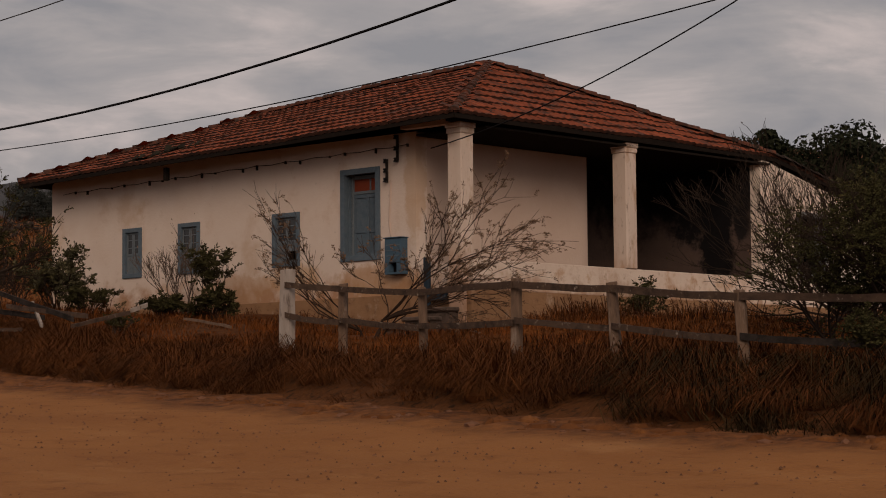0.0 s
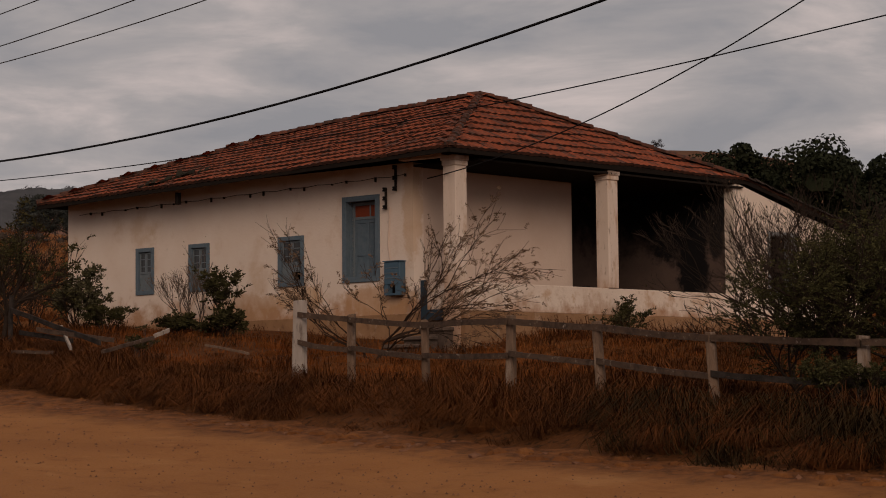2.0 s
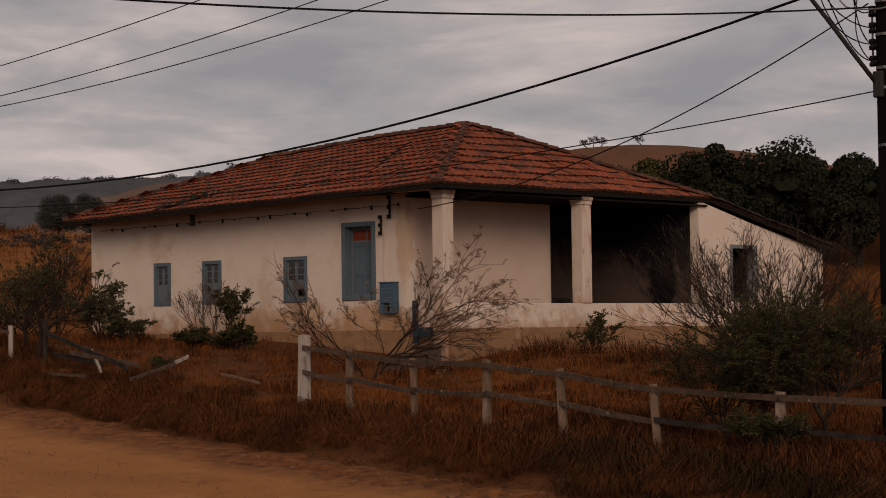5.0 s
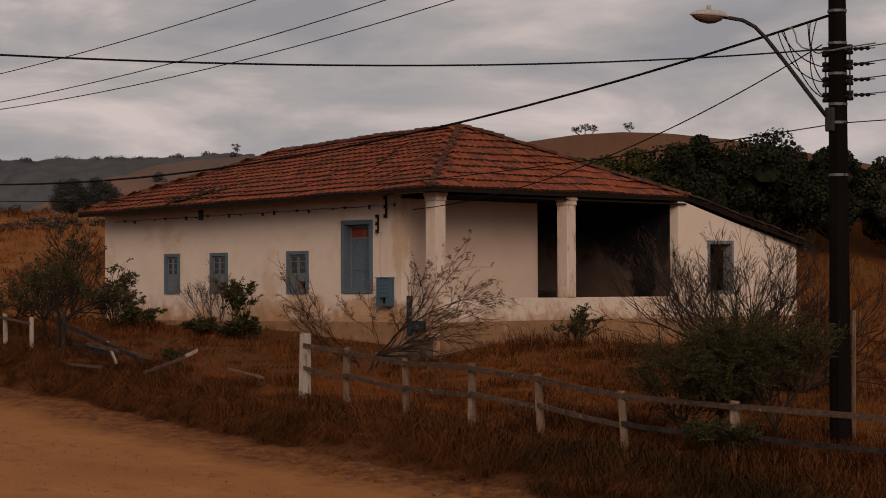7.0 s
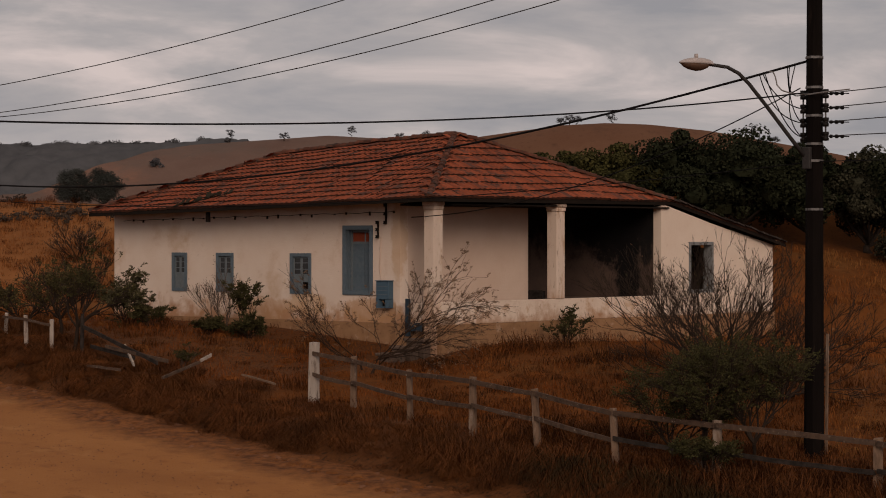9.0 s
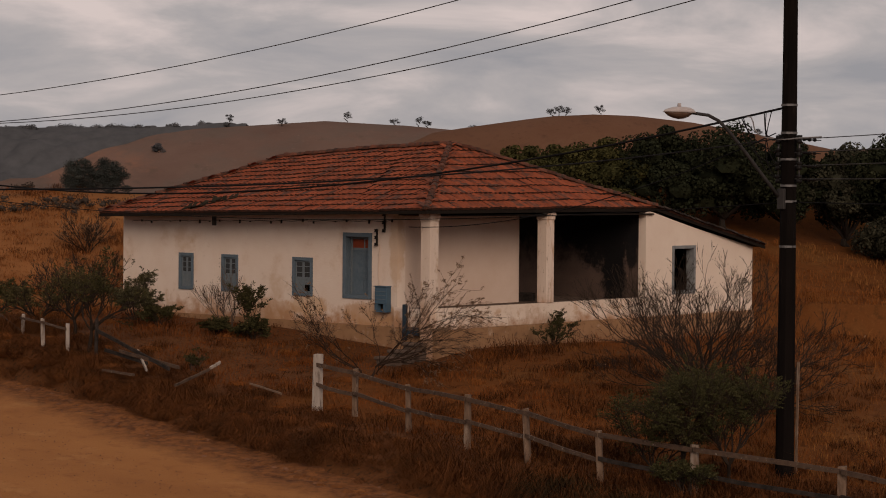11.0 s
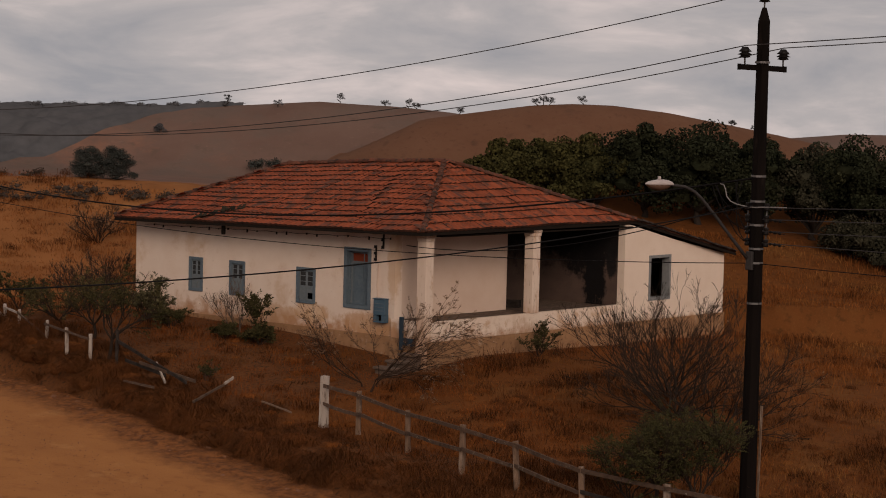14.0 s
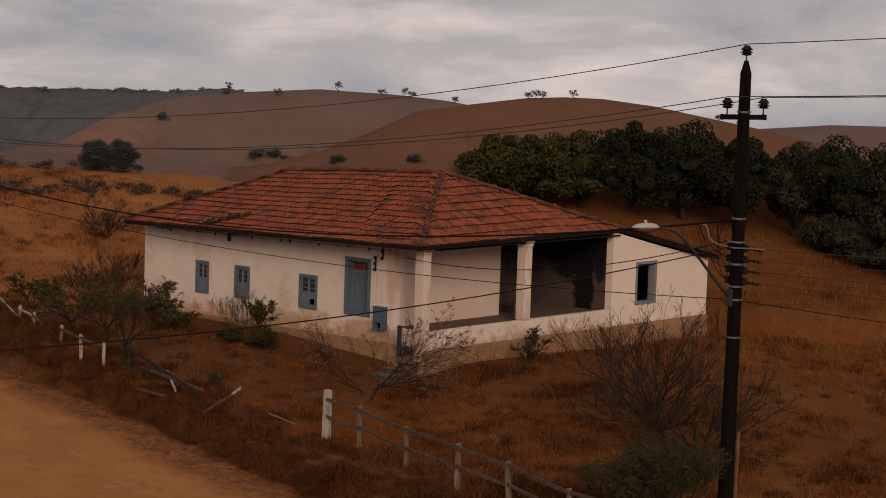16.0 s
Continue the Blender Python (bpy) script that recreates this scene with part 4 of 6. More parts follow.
meter = empty("meter_box", (0.66, -0.02, 0.47))
tagged(meter, "rusty blue metal meter box hanging on the wall", "meter box")
bm = bmesh.new()
box(bm, -0.29, 0.29, -0.24, 0.02, 0.30, 0.93, 0.012)
part("case", bm, M_BOX, meter)
for k in range(3):
    bm = bmesh.new()
    box(bm, -0.25, 0.25, -0.252, -0.243, 0.46 + 0.14 * k, 0.49 + 0.14 * k, 0.003)
    part("louvre", bm, M_BLUE, meter)
bm = bmesh.new()
for a, b, c, d in ((-0.29, -0.15, 0.0, 0.297), (0.13, 0.29, 0.0, 0.297), (-0.147, 0.127, 0.0, 0.05)):
    box(bm, a, b, -0.24, 0.02, c, d)
part("lower_case", bm, M_BOX, meter)
# Black plate paints in the shade inside the open lower case.
bm = bmesh.new()
box(bm, -0.147, 0.127, -0.05, 0.0, 0.053, 0.297)
part("recess", bm, M_DARK, meter, "black plate painting in the shade of the empty opening")
bm = bmesh.new()
box(bm, -0.32, 0.32, -0.28, 0.02, 0.933, 0.96, 0.006)
part("hood", bm, M_BOX, meter)

rack = empty("insulator_rack", (0.55, -0.02, 3.0))
tagged(rack, "iron racks with brown porcelain insulators on the wall", "insulators")
for dx, z0, z1, n in ((0.10, 0.45, 1.05, 3), (-0.27, -0.05, 0.45, 3)):
    bm = bmesh.new()
    box(bm, dx - 0.025, dx + 0.025, -0.06, 0.0, z0 - 0.06, z1 + 0.06)
    part("rack_bar", bm, M_DARKWOOD, rack)
    for k in range(n):
        vs, fs = [], []
        z = z0 + (z1 - z0) * k / (n - 1)
        tube(vs, fs, [(dx, -0.10, z - 0.055), (dx, -0.10, z - 0.02), (dx, -0.10, z), (dx, -0.10, z + 0.02), (dx, -0.10, z + 0.055)],
             [0.055, 0.055, 0.032, 0.055, 0.05], 8)
        raw("insulator", vs, fs, M_CERAMIC, rack)
conduit_v, conduit_f = [], []
tube(conduit_v, conduit_f, [(0.40, -0.03, 2.95), (0.37, -0.03, 2.4), (0.33, -0.03, 1.9), (0.42, -0.05, 1.45)], [0.018] * 4, 5)
conduit = raw("conduit", conduit_v, conduit_f, M_PORCH)
tagged(conduit, "thin painted conduit down to the meter box", "conduit")
# the old wire on hooks under the eaves
hv, hf = [], []
line = []
for k in range(26):
    x = XL + 0.6 + k * 0.56
    line.append((x, -0.05, 3.80 + 0.016 * x + (0.015 if k % 2 else -0.02)))
tube(hv, hf, line, [0.009] * len(line), 4)
hooks = raw("wall_wire", hv, hf, M_CABLE)
tagged(hooks, "old wire on hooks along the top of the wall", "wire")
for k in (1, 2, 4, 5, 7, 8, 9, 11, 12, 14, 15, 17, 18, 20, 21, 23, 25):
    bm = bmesh.new()
    x, y, z = line[k]
    box(bm, x - 0.014, x + 0.014, -0.07, 0.0, z - 0.03 - 0.03 * (k % 4), z + 0.02)
    part("hook", bm, M_DARKWOOD, hooks)


# ---- fences ----
random.seed(11)


def post(name, x, y, z0, z1, w, lean=(0, 0), material=None, label="", group="fence posts"):
    h = z1 - z0
    bm = bmesh.new()
    r = bmesh.ops.create_cube(bm, size=1.0)
    bmesh.ops.subdivide_edges(bm, edges=[e for e in bm.edges if abs(e.verts[0].co.z - e.verts[1].co.z) > 0.5], cuts=5)
    for v in bm.verts:
        t = v.co.z + 0.5
        s = 1 + 0.10 * noise.noise((x * 3, y * 3, t * 4))
        v.co = Vector((v.co.x * w * s + random.uniform(-.004, .004), v.co.y * w * 0.8 * s + random.uniform(-.004, .004), t * h))
        if t > 0.98:
            v.co.z += random.uniform(-0.03, 0.015)
        v.co.x += lean[0] * t * h
        v.co.y += lean[1] * t * h
    es = [e for e in bm.edges if e.is_boundary or e.calc_face_angle(0) > 0.9]
    bmesh.ops.bevel(bm, geom=es, offset=0.012, segments=1, affect="EDGES")
    ob = part(name, bm, material or M_WOOD)
    ob.matrix_world = pose(x, y, z0, 0, 0, random.uniform(-12, 12) + 15)
    tagged(ob, label or "weathered grey wooden fence post", "fence post", group)
    return ob


POSTS = [(6.47, -9.82, -0.17, 0.27, (0.0, 0.02)), (8.03, -9.82, -0.53, 0.17, (0.01, 0)), (10.83, -10.59, -0.76, 0.15, (-0.02, 0)),
         (13.86, -11.52, -0.79, 0.165, (0.0, 0.01)), (16.19, -11.82, -0.98, 0.17, (-0.08, 0.05)), (19.2, -12.6, -1.27, 0.17, (-0.06, 0.03)),
         (22.1, -12.5, -1.42, 0.19, (0, 0)), (26.35, -12.55, -1.57, 0.21, (0.01, 0)), (30.6, -13.4, -1.78, 0.2, (0, 0))]
for k, (x, y, zt, w, lean) in enumerate(POSTS):
    zb = ground_z(x, y) - 0.25
    h = zt - zb
    post("fence_post", x - lean[0] * h, y - lean[1] * h, zb, zt, w, lean, M_WHITEWOOD if k == 0 else None,
         "thick end post with flaking white paint" if k == 0 else "")


def rail(name, a, b, h, material, label="weathered wooden fence rail", bend=0.0):
    bm = bmesh.new()
    a, b = Vector(a), Vector(b)
    n = 6
    vs = []
    d = (b - a).normalized()
    s = d.cross(Vector((0, 0, 1))).normalized()
    for k in range(n + 1):
        p = a.lerp(b, k / n)
        p.z += bend * math.sin(math.pi * k / n) + random.uniform(-0.008, 0.008)
        hh = h * (1 + random.uniform(-0.08, 0.08))
        vs.append([bm.verts.new(p + s * i * 0.03 + Vector((0, 0, j * hh / 2))) for i, j in ((-1, -1), (1, -1), (1, 1), (-1, 1))])
    for k in range(n):
        for i in range(4):
            bm.faces.new((vs[k][i], vs[k][(i + 1) % 4], vs[k + 1][(i + 1) % 4], vs[k + 1][i]))
    bm.faces.new(vs[0][::-1])
    bm.faces.new(vs[-1])
    bmesh.ops.recalc_face_normals(bm, faces=bm.faces[:])
    ob = part(name, bm, material)
    tagged(ob, label, "fence rail", "fence rails")
    return ob


for k in range(len(POSTS) - 1):
    (x, y, z), (x2, y2, z2) = POSTS[k][:3], POSTS[k + 1][:3]
    dy = -0.12
    tops = (z - (0.32 if k == 0 else 0.12), z2 - 0.12)
    rail("fence_rail", (x + 0.05, y + dy, tops[0]), (x2, y2 + dy, tops[1]), 0.12, M_RAIL, bend=random.uniform(-0.03, 0.02))
    if k < 8:
        rail("fence_rail", (x + 0.05, y + dy, tops[0] - 0.62), (x2, y2 + dy, tops[1] - 0.66), 0.11, M_RAIL if k < 5 else M_DARKWOOD, bend=random.uniform(-0.04, 0.0))

# the broken fence further along the road
LEFT = [(-13.9, -7.0, 0.46, 0.11), (-12.3, -7.6, 0.42, 0.11), (-9.2, -8.8, 0.32, 0.115), (-6.7, -9.9, 0.34, 0.12), (-5.27, -10.0, 0.23, 0.115)]
LEFT = [(-21.7, -3.65, 1.0, 0.13), (-18.84, -4.65, 0.76, 0.13)] + LEFT
for x, y, zt, w in LEFT:
    post("fence_post", x, y, ground_z(x, y) - 0.2, zt, w, (random.uniform(-.05, .05), 0), M_WHITEWOOD, "leaning fence post with flaking white paint")
for k, (i, j, dz, dz2) in enumerate(((0, 1, .12, .15), (1, 2, .12, .5), (2, 3, .12, .14), (2, 3, .45, .75), (3, 4, .12, .6), (4, 5, .13, .15), (5, 6, .14, .2))):
    a, b = LEFT[i], LEFT[j]
    rail("fence_rail", (a[0], a[1] - 0.09, a[2] - dz), (b[0], b[1] - 0.09, b[2] - dz2), 0.075, M_WHITEWOOD if k < 4 else M_RAIL)
post("burnt_stump", -4.6, -9.3, ground_z(-4.6, -9.3) - 0.2, 0.40, 0.11, (0.03, 0.0), M_DARKWOOD, "charred broken fence post", "")
for a, b, h, m_, lab in (((-4.33, -9.49, 0.00), (0.40, -10.49, -0.98), 0.12, M_DARKWOOD, "blackened fence rail leaning in the grass"),
                         ((-2.43, -10.13, -0.57), (0.69, -10.32, -0.93), 0.11, M_RAIL, "broken fence rail lying in the grass"),
                         ((-3.50, -9.84, -0.61), (-0.96, -10.22, -0.89), 0.11, M_DARKWOOD, "blackened rail lying in the grass"),
                         ((-1.69, -9.97, -0.53), (-0.69, -10.49, -1.08), 0.09, M_WHITEWOOD, "split pale board leaning on a fallen rail"),
                         ((2.01, -9.74, -0.71), (2.11, -10.28, -0.86), 0.09, M_WHITEWOOD, "white-painted board lying in the grass"),
                         ((2.12, -10.33, -0.90), (2.55, -12.25, -1.26), 0.08, M_RAIL, "grey board sliding down the bank"),
                         ((4.62, -10.98, -1.14), (6.02, -11.00, -1.36), 0.05, M_WOOD, "thin pale lath lying in the grass"),
                         ((-2.21, -11.09, -1.14), (-0.56, -11.16, -1.20), 0.08, M_RAIL, "grey board lying in the grass")):
    ob = rail("fallen_board", a, b, h, m_, lab)
    tagged(ob, lab, "board", "fallen boards")

# ---- the power pole ----
px, py = POLE
pz = ground_z(px, py) - 0.3
pole = empty("power_pole", (px, py, pz))
tagged(pole, "tall dark wooden power pole with a crossarm and low-voltage racks", "power pole")


def lpart(name, pts, radii, material, parent=pole, label="", sides=10, smooth=True):
    vs, fs = [], []
    tube(vs, fs, pts, radii, sides)
    o = raw(name, vs, fs, material, parent, label)
    if smooth:
        o.data.shade_smooth()
    return o


bm = bmesh.new()
hh = 11.90 - pz
rings = []
for k in range(13):
    t = k / 12
    w = 0.235 * (1 - t) + 0.165 * t
    rings.append([bm.verts.new((math.cos(a) * w * 1.08 + 0.012 * noise.noise((t * 5, a, 1)), math.sin(a) * w * 1.08, t * hh)) for a in
                  [math.pi / 8 + i * math.pi / 4 for i in range(8)]])
for a, b in zip(rings, rings[1:]):
    for i in range(8):
        bm.faces.new((a[i], a[(i + 1) % 8], b[(i + 1) % 8], b[i]))
tip = [bm.verts.new((v.co.x * 0.36, v.co.y * 0.36, hh + 0.40)) for v in rings[-1]]
for i in range(8):
    bm.faces.new((rings[-1][i], rings[-1][(i + 1) % 8], tip[(i + 1) % 8], tip[i]))
bm.faces.new(tip)
part("shaft", bm, M_POLE, pole)
for z in (10.7, 7.36, 6.62, 5.92, 5.22, 4.80, 3.60):
    lpart("clamp", [(0, 0, z - pz - 0.03), (0, 0, z - pz + 0.03)], [0.232, 0.232], M_STEEL, label="galvanised band", sides=8, smooth=False)
# crossarm, set square to the line
ux, uy = 0.121, 0.9925
bm = bmesh.new()
bar(bm, (ux * -0.75 - 0.1, uy * -0.75 - 0.25, 10.55 - pz), (ux * 1.45 - 0.1, uy * 1.45 - 0.25, 10.52 - pz), 0.12, 0.16, 0.01)
part("crossarm", bm, M_POLE, pole, "dark timber crossarm")


def insulator(at, parent=pole, s=1.0):
    x, y, z = at
    lpart("insulator_pin", [(x, y, z - 0.36 * s), (x, y, z)], [0.022 * s] * 2, M_STEEL, parent, sides=6)
    lpart("insulator", [(x, y, z - 0.18 * s), (x, y, z - 0.16 * s), (x, y, z - 0.11 * s), (x, y, z - 0.10 * s), (x, y, z - 0.04 * s), (x, y, z - 0.02 * s),
                        (x, y, z + 0.05 * s), (x, y, z + 0.10 * s)], [0.06 * s, 0.15 * s, 0.10 * s, 0.19 * s, 0.09 * s, 0.17 * s, 0.10 * s, 0.07 * s], M_CERAMIC, parent, "brown ribbed porcelain insulator", 10)


TOPS = [(0, 0, 12.66 - pz), (ux * -0.5 - 0.1, uy * -0.5 - 0.25, 11.02 - pz), (ux * 1.35 - 0.1, uy * 1.35 - 0.25, 11.0 - pz)]
for a in TOPS:
    insulator(a, s=1.15)
lx, ly = -0.9925, 0.121        # along the line
for side in (-1, 1):
    bx, by = lx * 0.34 * side, ly * 0.34 * side
    lpart("rack_rod", [(bx, by, 5.30 - pz), (bx, by, 6.56 - pz)], [0.022] * 2, M_STEEL, sides=6)
    for z in (5.40, 5.75, 6.10, 6.45):
        lpart("spool", [(bx, by, z - pz - 0.11), (bx, by, z - pz - 0.04), (bx, by, z - pz), (bx, by, z - pz + 0.04), (bx, by, z - pz + 0.11)],
              [0.08, 0.085, 0.045, 0.085, 0.08], M_CERAMIC, label="small brown spool insulator", sides=8)
        lpart("rack_arm", [(bx * 0.6, by * 0.6, z - pz), (bx, by, z - pz)], [0.02] * 2, M_STEEL, sides=5)
# strain insulators at the head of the wires on the road side
ex, ey = (60 - 0.0) / 61.4, -13.0 / 61.4
for z in (5.40, 5.75, 6.10, 6.45):
    at = [Vector((0.36 + ex * s, -0.08 + ey * s, z - pz - 0.05 * s)) for s in (0.0, 0.12, 0.15, 0.20, 0.23, 0.30, 0.33, 0.38, 0.41, 0.48, 0.51, 0.56, 0.60, 0.75)]
    lpart("strain_insulator", at, [0.012, 0.012, 0.045, 0.045, 0.02, 0.02, 0.05, 0.05, 0.02, 0.02, 0.045, 0.045, 0.012, 0.012], M_CERAMIC, label="small string of porcelain strain insulators", sides=7)
# street lamp on its arm
lamp = empty("street_lamp", (px, py, 4.84))
tagged(lamp, "street lamp with a pale housing on a curved arm", "street lamp")
HEADP = Vector((-1.4, -2.75, 2.25))
lpart("arm", [(-0.1, -0.19, 0.0), (-0.32, -0.66, 0.55), (-0.62, -1.27, 1.30), (-0.84, -1.71, 1.82), (-0.97, -1.96, 2.06), (-1.12, -2.23, 2.2), (-1.38, -2.71, 2.26)],
      [0.05, 0.05, 0.048, 0.046, 0.045, 0.044, 0.043], M_ARM, lamp, "curved steel arm", 10)
bm = bmesh.new()
box(bm, -0.18, 0.04, -0.30, 0.0, -0.25, 0.30, 0.02)
part("bracket", bm, M_ARM, lamp)
d = Vector((-0.42, -0.90, 0.02)).normalized()
sd = d.cross(Vector((0, 0, 1))).normalized()
for nm, m_, prof, lab in (("housing", M_LAMPWHITE, ((0.0, 0.05, 0.05), (0.06, 0.10, 0.10), (0.16, 0.145, 0.135), (0.32, 0.18, 0.155), (0.5, 0.195, 0.155), (0.66, 0.185, 0.135), (0.80, 0.15, 0.10), (0.90, 0.09, 0.06), (0.96, 0.02, 0.02)), "pale enamelled housing"),
                          ("cover", M_LAMPGLASS, ((0.10, 0.04, -0.03), (0.2, 0.13, -0.10), (0.34, 0.172, -0.155), (0.5, 0.185, -0.175), (0.66, 0.172, -0.15), (0.80, 0.13, -0.10), (0.92, 0.03, -0.02)), "yellowed bowl")):
    vs, fs = [], []
    for s_, w_, h_ in prof:
        c = HEADP + d * (s_ - 0.2)
        for i in range(9):
            t = math.pi * i / 8
            vs.append(c + sd * math.cos(t) * w_ + Vector((0, 0, math.sin(t) * h_)))
    k = 9
    for i in range(len(prof) - 1):
        for j in range(8):
            fs.append((i * k + j, i * k + j + 1, (i + 1) * k + j + 1, (i + 1) * k + j))
        fs.append((i * k + 8, i * k, (i + 1) * k, (i + 1) * k + 8))
    o = raw(nm, vs, fs, m_, lamp, lab)
    o.data.shade_smooth()
lpart("photocell", [HEADP + d * 0.28 + Vector((0, 0, 0.13)), HEADP + d * 0.28 + Vector((0, 0, 0.24))], [0.055, 0.05], M_LAMPWHITE, lamp, "round photocell", 8)

stake_bm = bmesh.new()
bar(stake_bm, (0, 0, -0.3), (0.03, 0.02, 3.0), 0.05, 0.05, 0.006)
stake = part("stake", stake_bm, M_WOOD)
stake.location = (px + 0.13, py + 0.36, ground_z(px + 0.13, py + 0.36))
tagged(stake, "thin pale stake beside the power pole", "stake")

# ---- wires ----
def wire(name, pts, r, material, label, group="overhead wires"):
    vs, fs = [], []
    tube(vs, fs, pts, [r] * len(pts), 5)
    o = raw(name, vs, fs, material)
    tagged(o, label, "wire", group)
    return o


def span(a, b, sagging, n=40):
    a, b = Vector(a), Vector(b)
    return [a.lerp(b, k / n) - Vector((0, 0, sagging * 4 * (k / n) * (1 - k / n))) for k in range(n + 1)]


def hung(start, heading, fall, curve, length=92.0, n=46):
    """A wire that leaves start on a heading (degrees), with its first fall and its curve."""
    a = radians(heading)
    return [(start[0] + math.cos(a) * t, start[1] + math.sin(a) * t, start[2] + fall * t + curve * t * t) for t in [length * k / n for k in range(n + 1)]]


for (ox, oy, oz), (heading, fall, curve) in zip(TOPS, ((175.0, -0.1831, 0.00182), (175.0, -0.1804, 0.002135), (176.0, -0.1878, 0.002365))):
    a = (px + ox, py + oy, pz + oz + 0.15)
    wire("power_line", hung(a, heading, fall, curve), 0.016, M_CABLEG, "bare high-voltage line between poles")
    wire("power_line", hung(a, -8.0, 0.045 if oz < 12.0 - pz else 0.055, 0.001, 60.0, 30), 0.016, M_CABLEG, "bare high-voltage line between poles")
wire("twisted_cable", hung((px - 0.2, py + 0.03, 7.29), 173.06, -0.1705, 0.00285), 0.032, M_CABLE, "thick black twisted cable between poles")
wire("twisted_cable", hung((px - 0.05, py - 0.2, 6.49), 257.94, -0.1245, 0.00261, 46.0, 40), 0.019, M_CABLE, "thick black cable crossing the road")
wire("service_wire", span((px - 0.4, py, 6.62), (2.0, -0.25, 3.62), 0.7), 0.016, M_CABLE, "thin service wire from the pole to the house")
wire("low_voltage_wire", hung((px - 0.1, py + 0.03, 4.78), 173.76, -0.0732, 0.00161), 0.014, M_CABLE, "thin low wire between poles")

for z, fall in ((5.40, 0.0), (5.75, 0.02), (6.10, 0.028), (6.45, 0.034)):
    wire("low_voltage_wire", hung((px + 0.33, py - 0.08, z), -8.0, fall, 0.0015, 60.0, 30), 0.013, M_CABLEG, "low-voltage wire leading off the pole")
wire("low_voltage_wire", hung((px + 0.2, py - 0.08, 4.78), -8.0, -0.01, 0.0015, 60.0, 30), 0.013, M_CABLE, "low-voltage wire leading off the pole")
loop = [(1.25, 7.08), (1.12, 7.05), (1.05, 6.92), (1.0, 6.72), (0.85, 6.58), (0.6, 6.50), (0.3, 6.46), (0.0, 6.44), (-0.4, 6.47), (-1.2, 6.50)]
wire("jumper_wire", [(px + lx * d, py + ly * d - 0.24, z) for d, z in loop], 0.018, M_PALECABLE, "pale loop of cable at the pole", "jumper wires")
random.seed(3)
for k in range(6):
    far = random.uniform(0.5, 1.9)
    a = Vector((px + lx * far, py + ly * far, 7.29 - 0.165 * far))
    b = Vector((px + lx * 0.36, py + ly * 0.36 - 0.04, random.choice((5.40, 5.75, 6.10, 6.45))))
    c = (a + b) / 2 + Vector((lx * random.uniform(-0.1, 0.5), random.uniform(-0.25, 0.05), random.uniform(-0.7, -0.2)))
    pts = [(a * (1 - t) ** 2 + c * 2 * t * (1 - t) + b * t * t) for t in [i / 10 for i in range(11)]]
    wire("jumper_wire", pts, 0.014, M_CABLE, "loose jumper wire at the pole", "jumper wires")

# ---- plants ----
def branch(rng, p, d, length, radius, depth, V, F, tips, spread=0.6, droop=0.0, sides=5, kids=(2, 3), shrink=0.68, up=0.15):
    """A limb that forks; its twigs' ends are noted in tips."""
    radius = max(radius, 0.0065)
    n = 4 if depth > 0 else 2
    pts, q = [p.copy()], p.copy()
    dd = d.copy()
    for k in range(n):
        dd = (dd + Vector((rng.gauss(0, 0.16), rng.gauss(0, 0.16), rng.gauss(0, 0.12) + up * 0.25 - droop * 0.2))).normalized()
        q = q + dd * length / n
        pts.append(q.copy())
    tube(V, F, pts, [radius * (1 - 0.45 * k / n) for k in range(n + 1)], sides if depth > 1 else 3)
    if depth == 1:
        tips.append((pts[2], dd))
        tips.append((pts[4], dd))
    if depth == 0:
        tips.append((pts[-1], dd))
        tips.append((pts[1], dd))
        return
    for k in range(rng.randint(*kids)):
        at = pts[rng.randint(2, n)]
        side = Vector((rng.gauss(0, 1), rng.gauss(0, 1), rng.gauss(0, 0.6)))
        nd = (dd + side.normalized() * spread + Vector((0, 0, up))).normalized()
        branch(rng, at, nd, length * shrink * rng.uniform(0.8, 1.15), radius * 0.58, depth - 1, V, F, tips, spread, droop, sides, kids, shrink, up)
    branch(rng, pts[-1], dd, length * shrink, radius * 0.55, depth - 1, V, F, tips, spread, droop, sides, kids, shrink, up)


def leaf(V, F, p, d, s, rng, width=0.45):
    d = (d + Vector((rng.gauss(0, 0.6), rng.gauss(0, 0.6), rng.gauss(0, 0.5)))).normalized()
    side = d.cross(Vector((rng.gauss(0, 1), rng.gauss(0, 1), rng.gauss(0, 1)))).normalized()
    nrm = d.cross(side)
    b = len(V)
    V.extend([p, p + d * s * 0.5 + side * s * width * 0.5 + nrm * s * 0.08, p + d * s, p + d * s * 0.5 - side * s * width * 0.5 + nrm * s * 0.08])
    F.append((b, b + 1, b + 2, b + 3))


